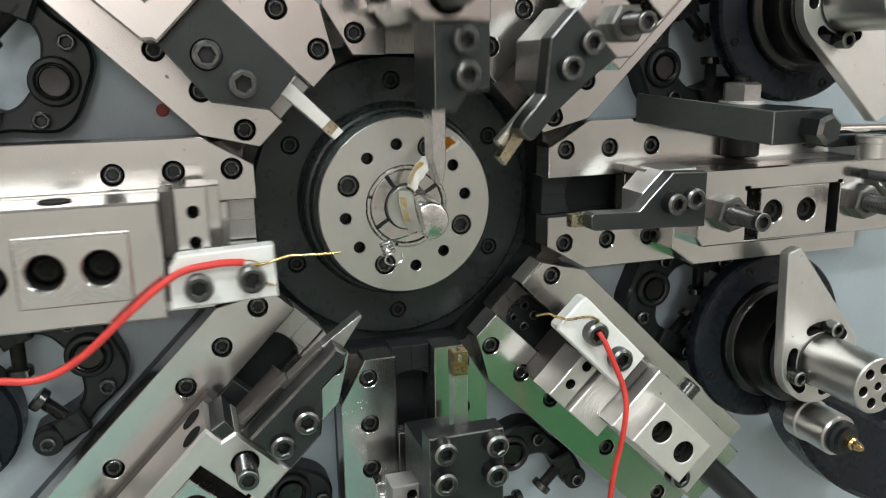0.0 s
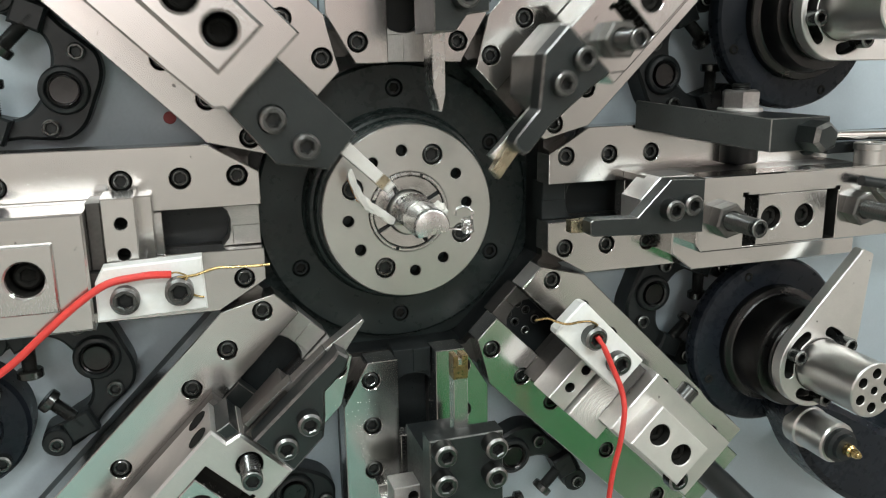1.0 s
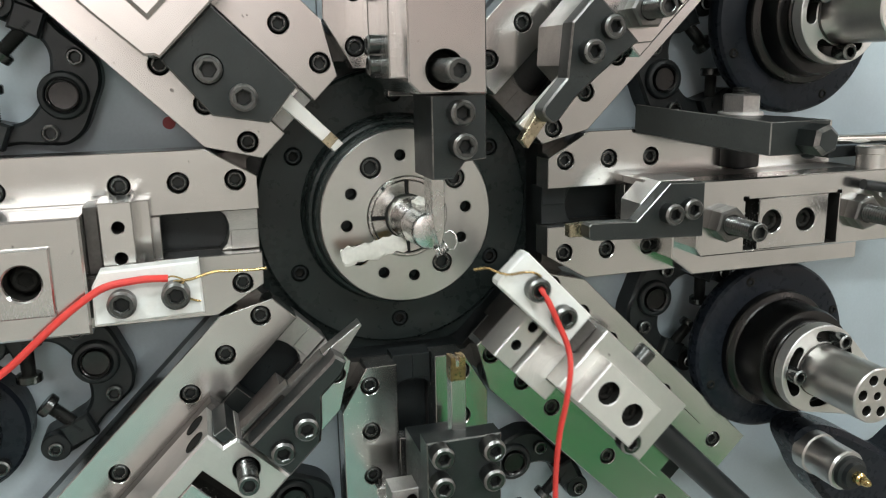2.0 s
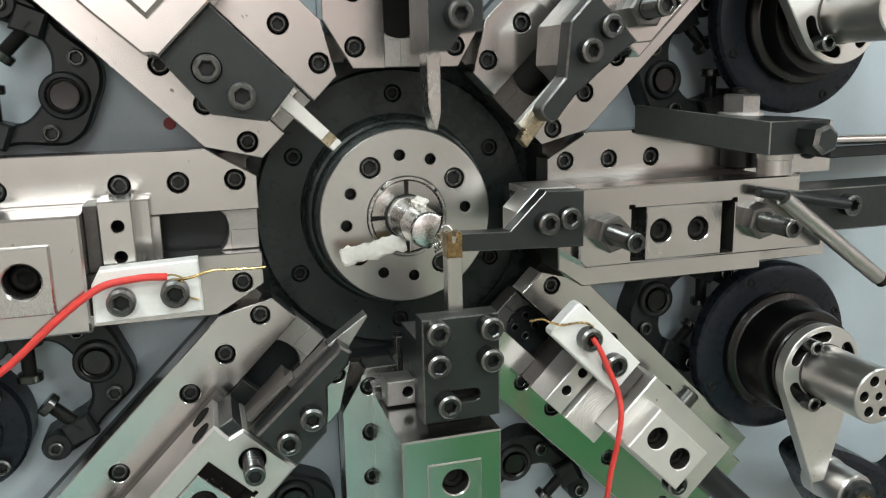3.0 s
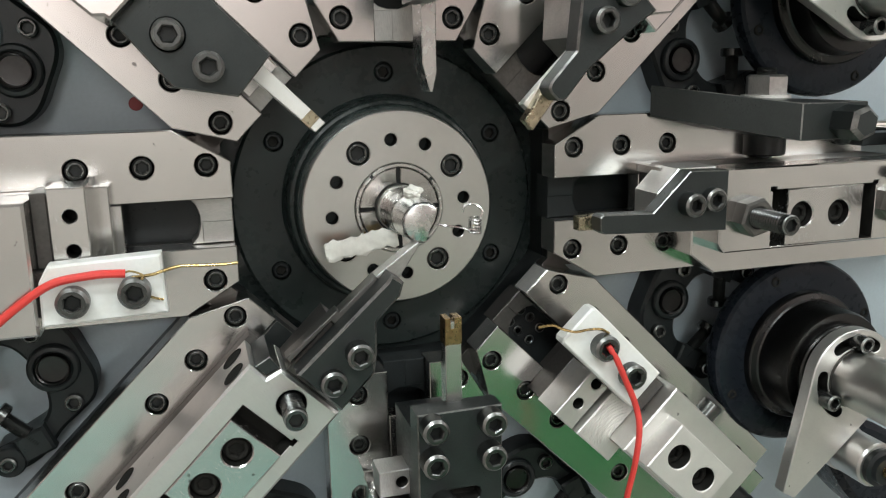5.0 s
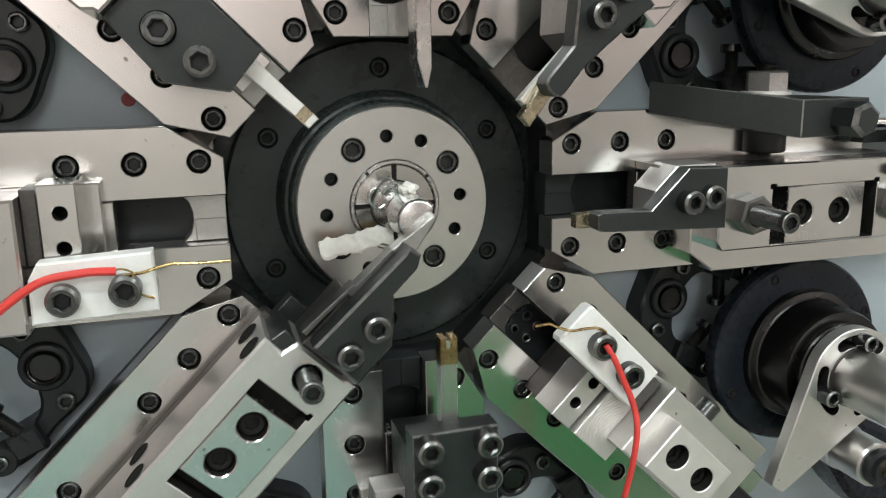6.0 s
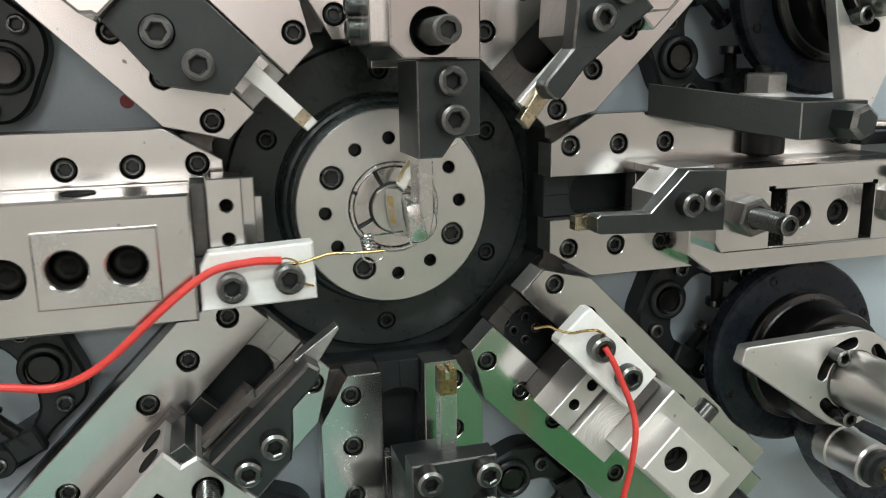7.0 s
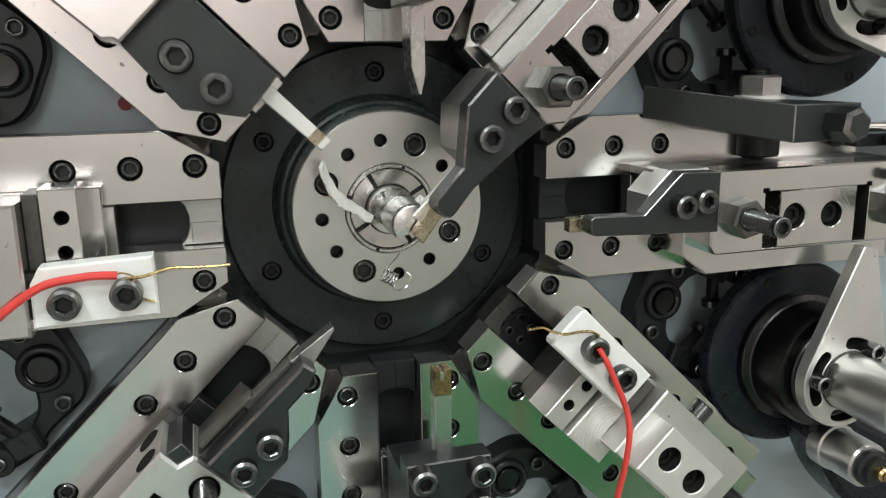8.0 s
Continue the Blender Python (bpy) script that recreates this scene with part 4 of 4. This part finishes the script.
def cam_plate(angle):
    """The teardrop cam with its slots and the bright shaft end that turns with it."""
    t = thing("cam_plate", BOARD @ pose(*HUBS[angle], (COLLAR[angle] - 41.6) * MM), "teardrop-shaped steel cam plate on a bright shaft end", "cam plate", "cam plates")
    out = [(79.6, -5.2), (80.6, -4), (80.6, 4), (79.6, 5.2)] + [(30 * math.cos(radians(a)), 30 * math.sin(radians(a))) for a in range(73, 289, 6)]
    holes = [(arc_slot(0, 0, 22.6, 3.6, 52, 124, 13), None), (arc_slot(0, 0, 22.6, 3.6, 172, 244, 13), None), (arc_slot(0, 0, 22.6, 3.6, -68, 4, 13), None)]
    part("plate", plate(B(), out, 48, 56, holes, c=0.6), SATIN, t, "flat steel cam with curved slots")
    part("boss", lathe(B(), [(18.2, 46), (18.2, 57), (16, 57.5)], 40), DARK, t)
    bores = [(ring(11 * math.cos(radians(60 * k + 20)), 11 * math.sin(radians(60 * k + 20)), 3.3, 18), 8) for k in range(6)] + [(ring(0, 0, 2.6, 18), 6)]
    bm = plate(B(), ring(0, 0, 17.6, 48), 57.4, 103, bores, c=0.8)
    part("shaft_end", bm, SHAFT, t, "bright turned shaft end with a ring of bores")
    for a in (90, 210, -32):
        put("screw", SCREW_CAM, t, 22.6 * math.cos(radians(a)), 22.6 * math.sin(radians(a)), 53.5, rz=a, label="black socket head screw")
    return t


CAMS = {}
for angle in HUBS:
    cam_drive(angle)
    CAMS[angle] = cam_plate(angle)
side_disc = thing("end_cover", BOARD @ pose(-0.262, -0.110, 0), "round black end cover at the panel's edge", "cover")
part("cover", lathe(B(), [(38, -50), (38, -30), (36, -27), (24, -26), (22, -29), (0, -29)], 48), HOUSING, side_disc)
for k in range(4):
    put("screw", SCREW_M6, side_disc, 30 * math.cos(radians(45 + 90 * k)), 30 * math.sin(radians(45 + 90 * k)), -26.5)


def follower():
    t = thing("cam_follower", BOARD, "bright follower roller with brass grease nipple on black lever", "cam follower")
    part("lever", plate(B(), smooth2([(-14, 8), (-5, -10), (5, -28), (20, -46), (48, -69), (94, -90), (150, -97), (150, -10), (100, -6), (77, -18), (58, -8), (30, 8), (6, 17), (-8, 16)]), 5, 34, c=4), HOUSING, t, "rounded black lever")
    part("roller", lathe(B(), [(15, 30), (15, 40), (14, 41), (14, 64), (13, 65.5), (8, 66)], 40), SHAFT, t)
    part("cap", lathe(B(), [(11.5, 65.6), (11.5, 69), (9, 70), (8.5, 73), (4, 73.4)], 32), BLACK, t)
    part("nipple", lathe(B(), [(4.2, 73), (4.2, 77), (2.8, 78), (3.2, 80), (2.4, 83), (1.4, 84.4), (0, 84.4)], 18), BRASS, t, "brass grease nipple")
    return t


FOLLOWER = follower()


def stop_post():
    t = thing("rocker_arm", BOARD, "black steel rocker arm with nut, washer and hanging roller", "rocker arm")
    bm = B()
    plan = [(146, 1.5), (201, 61), (243, 61), (243, 22), (188, 1.5)]
    low, high = [], []
    for x, h in plan:
        f = max(0.0, min(1.0, (201 - x) / 55))
        low.append(bm.verts.new((x, 33 + 12 * f, h)))
        high.append(bm.verts.new((x, 52.8 + 10 * f, h)))
    skin(bm, low, high)
    bm.faces.new(low)
    bm.faces.new(high)
    worn = bmesh.ops.bevel(bm, geom=bm.edges[:], offset=0.5, segments=1, affect="EDGES")
    for f in worn["faces"]:
        f.material_index = 2
    part("arm", bm, HOLDER, t, "wedge-shaped black arm")
    part("pivot_block", plate(B(), box2(206, 46, 242, 52.6), -50, 24, c=0.5), BLACK, t)
    wash = mesh_of("washer", lathe(B(), [(14.2, 0), (14.2, 2.4), (13.8, 2.8), (6, 2.8)], 36))
    wash.materials.append(PALE)
    put("washer", wash, t, 222, 52.8, 4, -90, 0, 0, label="bright steel washer")
    nut = hex_nut("nut", 21.5, 11.6, 6.3, WORN)
    put("nut", nut, t, 222, 55.6, 4, -90, 0, 0, label="worn steel hexagon nut")
    stud = mesh_of("stud", lathe(B(), [(5.9 if k % 2 else 5.3, 0.75 * k) for k in range(20)] + [(5, 15), (0, 15)], 24))
    stud.materials.append(SCREW_L)
    put("stud", stud, t, 222, 56.2, 4, -90, 0, 0)
    roller = mesh_of("roller", lathe(B(), [(12.4, 0), (12.4, 12), (11.6, 13), (4, 12.2), (4, 15)], 36))
    roller.materials.append(BLACK)
    put("roller", roller, t, 223, 33, 4, 90, 0, 0, label="black roller")
    lug = mesh_of("lug", lathe(B(), [(4.5, 0), (4.5, 1.6), (4, 3), (2.4, 4.2), (0, 4.6)], 20))
    lug.materials.append(BLACK)
    put("lug", lug, t, 236, 33.3, 52, 90, 0, 0, label="small round lug under the arm")
    head = mesh_of("bolt_head", plate(B(), hexagon(0, 0, 16), 0, 17, c=2.2))
    dress(head, HOLDER)
    put("bolt_head", head, t, 227, 42.4, 61, 0, 0, 20, label="black hexagon bolt head")
    return t


stop_post()
rod = thing("tie_rod", BOARD, "bright round steel rod beside the black rocker arm", "rod")
part("rod", tube(B(), [Vector((243.2, 37, 20)), Vector((420, 33, 20))], 3.3, 20), JAW, rod)
# Black bar in place of the shadow in the gap under the rod.
bar = thing("guide_bar", BOARD, "dark bar standing for the shade in the gap below the rod", "bar")
part("bar", plate(B(), box2(283, 23.6, 420, 31), -50, 18, c=0.6), BLACK, bar)
dot = thing("paint_dot", BOARD @ pose(-0.1329, 0.0588, 0), "dull red paint dot on the machine panel", "paint mark")
part("dot", lathe(B(), [(3.7, -50), (3.7, -49.6), (3.3, -49.4), (0, -49.3)], 24), DOT, dot)

# ---- motion ----
TRAVEL = {
    "left": [(0, 37.2), (0.1, 20), (0.2, 6), (0.3, 0.5), (0.5, 0), (5.8, 0), (6.3, 0.5), (6.5, 3.5), (6.6, 7), (6.7, 14), (6.8, 28), (6.9, 52), (7.0, 70.6), (7.1, 73), (7.3, 72.3), (7.4, 66), (7.5, 49.4), (7.6, 30), (7.7, 14), (7.8, 6), (8.0, 2.1)],
    "upper_left": [(0, 0), (0.2, 0.5), (0.3, 4), (0.4, 11), (0.5, 17.6), (0.6, 18.5), (0.7, 12), (0.8, 11), (0.9, 25), (1.0, 35.8), (1.1, 47), (1.2, 51), (1.3, 66), (1.4, 69), (1.5, 47.9), (1.6, 24), (1.7, 9), (1.9, 0), (7.6, 0), (7.8, 2), (7.9, 6), (8.0, 11.2)],
    "top": [(0, 41.4), (0.1, 20), (0.2, 8), (0.3, 0.5), (0.5, 0), (1.3, 0), (1.4, 1.5), (1.5, 10.2), (1.6, 36), (1.7, 62), (1.8, 69), (2.5, 69), (2.7, 52), (2.8, 38), (2.9, 23), (3.0, 7.9), (3.1, 1), (3.3, 0), (6.0, 0), (6.1, 3), (6.2, 14), (6.3, 24), (6.4, 32), (6.5, 38), (6.6, 54), (6.7, 66), (6.8, 67.4), (7.3, 67.4), (7.4, 65), (7.5, 52.9), (7.6, 40), (7.7, 33), (7.8, 23), (7.9, 9), (8.0, 0.5)],
    "upper_right": [(0, 20.5), (0.1, 33), (0.2, 52), (0.3, 71), (0.4, 71), (0.5, 60.3), (0.6, 63), (0.7, 72), (0.8, 73), (0.9, 49), (1.0, 25), (1.1, 10), (1.2, 3), (1.4, 0), (7.3, 0), (7.4, 4), (7.5, 14.2), (7.6, 26), (7.7, 38), (7.8, 52), (7.9, 70), (8.0, 72.8)],
    "right": [(0, 0), (2.4, 0), (2.6, 12), (2.8, 47), (2.9, 77), (3.0, 78), (3.1, 67), (3.2, 66), (3.3, 68), (3.4, 62), (3.5, 41.9), (3.6, 16), (3.7, 3), (3.9, 0), (8.0, 0)],
    "lower_right": [(0, 0), (1.4, 0), (1.5, 0.6), (1.6, 3), (1.7, 10), (1.9, 36), (2.1, 55), (2.4, 55), (2.6, 40), (2.8, 18), (2.9, 9), (3.0, 2.7), (3.2, 0), (8.0, 0)],
    "bottom": [(0, 0), (1.9, 0), (2.2, 16), (2.5, 56), (2.7, 67), (2.8, 68.6), (3.2, 68.6), (3.4, 66.5), (3.5, 63.7), (3.6, 54), (3.7, 40), (3.8, 25), (3.9, 15), (4.0, 8.9), (4.1, 8.5), (4.2, 14), (4.3, 23), (4.5, 24.3), (5.8, 24.3), (5.9, 22), (6.0, 13.9), (6.1, 7), (6.2, 3), (6.4, 0), (8.0, 0)],
    "lower_left": [(0, 0), (2.5, 0), (2.8, 3), (3.0, 5.5), (3.3, 9), (3.4, 12), (3.5, 18.5), (3.6, 33), (3.7, 43), (3.8, 55), (3.9, 66), (4.0, 71.7), (4.1, 72), (4.2, 66), (4.3, 57), (4.5, 53.1), (5.7, 53.1), (5.8, 55), (5.9, 61), (6.0, 68.9), (6.1, 72), (6.2, 70), (6.3, 60), (6.4, 47), (6.5, 38.7), (6.6, 28), (6.7, 10), (6.8, 3), (7.0, 0), (8.0, 0)],
}
CHUCK_TURN = [(0, -147.5), (0.034, -147), (0.1, -98), (0.2, -63), (0.3, -60), (1.0, -60), (1.1, -100), (1.2, -135), (1.3, -139.5), (1.5, -139.5), (1.6, -72), (1.7, 0), (6.3, 0), (6.4, -40), (6.5, -112), (6.6, -153), (7.5, -153), (7.6, -128), (7.7, -93), (7.8, -61), (8.0, -59.4)]
CAM_LOW = [(0, 110), (0.5, 76), (1.0, 66), (1.5, 18), (2.2, -50), (3.0, -87), (3.5, -104), (4.0, -131), (4.5, -120), (5.8, -120), (6.0, -127), (6.5, -153), (6.7, -178), (7.0, -197), (7.3, -200), (7.5, -240), (8.0, -276)]
CAM_HIGH = [(0, -62), (0.15, -50), (0.3, -38), (0.6, -26), (0.9, -23), (1.2, -4), (1.5, 20), (1.7, 36), (2.2, 78), (2.8, 118), (3.0, 140), (3.1, 149), (3.3, 143), (3.5, 144), (3.7, 160), (4.0, 185), (4.1, 182), (4.3, 171), (4.6, 169), (5.8, 169), (6.0, 177), (6.1, 190), (6.3, 225), (6.5, 232), (6.7, 243), (6.9, 258), (7.0, 263.5), (7.2, 275), (7.4, 284), (7.5, 290), (7.7, 303), (8.0, 322)]
TAPE_ROLL = [(0, 118), (0.1, 100), (0.2, 75), (0.3, 62), (1.0, 62), (1.1, 90), (1.2, 112), (1.3, 118), (1.5, 118), (1.6, 62), (1.7, 8), (1.8, 0), (6.3, 0), (6.4, 30), (6.5, 90), (6.6, 118), (7.5, 118), (7.6, 100), (7.7, 75), (7.8, 62), (8.0, 62)]
FOLLOW = [(0, -153), (1.0, -156), (1.5, -160), (2.2, -178), (3.0, -190), (3.5, -185), (3.8, -166), (4.0, -160), (4.5, -156), (6.0, -155), (8.0, -154)]
WIRE_WAY = [(0, 201, 28.5), (0.1, 206, 29.5), (0.3, 211, 30.5), (0.5, 211, 30.5), (0.7, 296, 25), (0.9, 381, 19.8), (1.1, 341, 17.8), (1.3, 324, 13.8), (1.5, 314, 11.7), (1.7, 302, 10.7), (2.2, 299, 8), (2.8, 297, 6), (3.0, 302, 6), (3.4, 312, 6.9),
            (3.6, 306, 6.4), (3.8, 310, 9), (4.0, 381, 16.9), (4.2, 389, 23.7), (4.4, 392, 22.5), (4.6, 365, 24.7), (4.7, 349, 23.9), (4.8, 345, 24), (5.3, 400, 27.5), (5.8, 452, 30.4), (6.0, 491, 26.4), (6.2, 511, 27.1), (6.4, 515, 24.2), (6.5, 534, 22.9),
            (6.7, 539, 20.2), (7.0, 551, 27.3), (7.4, 547, 25.8), (7.6, 572, 27.5), (7.8, 597, 28.8), (8.0, 598, 27.2)]


def filled(rows, step):
    """Rows with more between, so that no step turns too far."""
    out = [rows[0]]
    for (t0, a0), (t1, a1) in zip(rows, rows[1:]):
        n = max(1, math.ceil(abs(a1 - a0) / step))
        out += [(t0 + (t1 - t0) * k / n, a0 + (a1 - a0) * k / n) for k in range(1, n + 1)]
    return out


def motions():
    for where, rows in TRAVEL.items():
        walk(SLIDES[where], [(t, station(ANGLES[where]) @ pose(-s * MM, 0, 0)) for t, s in rows])
    walk(CHUCK, [(t, BOARD @ pose(0, 0, 0, 0, 0, a)) for t, a in filled(CHUCK_TURN, 60)])
    walk(TAPE, [(t, FLAG_AT @ pose(0, 0, 0, a, 0, 0)) for t, a in TAPE_ROLL])
    for angle, rows in ((-22.5, CAM_LOW), (22.5, CAM_HIGH)):
        hub = BOARD @ pose(*HUBS[angle], (COLLAR[angle] - 41.6) * MM)
        walk(CAMS[angle], [(t, hub @ pose(0, 0, 0, 0, 0, a)) for t, a in filled(rows, 60)])
    walk(FOLLOWER, [(t, BOARD @ pose(0.269 + 0.0004 * (-153 - y), (y - 7) * MM, 0)) for t, y in FOLLOW])
    turns = filled([(t, a) for t, a, r in WIRE_WAY], 60)
    reach = [np.interp(t, [w[0] for w in WIRE_WAY], [w[2] for w in WIRE_WAY]) for t, a in turns]
    walk(WIRE, [(t, BOARD @ pose(0.0025, -0.003, 0.034, 0, 0, a) @ pose((r - 23) * MM, 0, 0)) for (t, a), r in zip(turns, reach)])


motions()
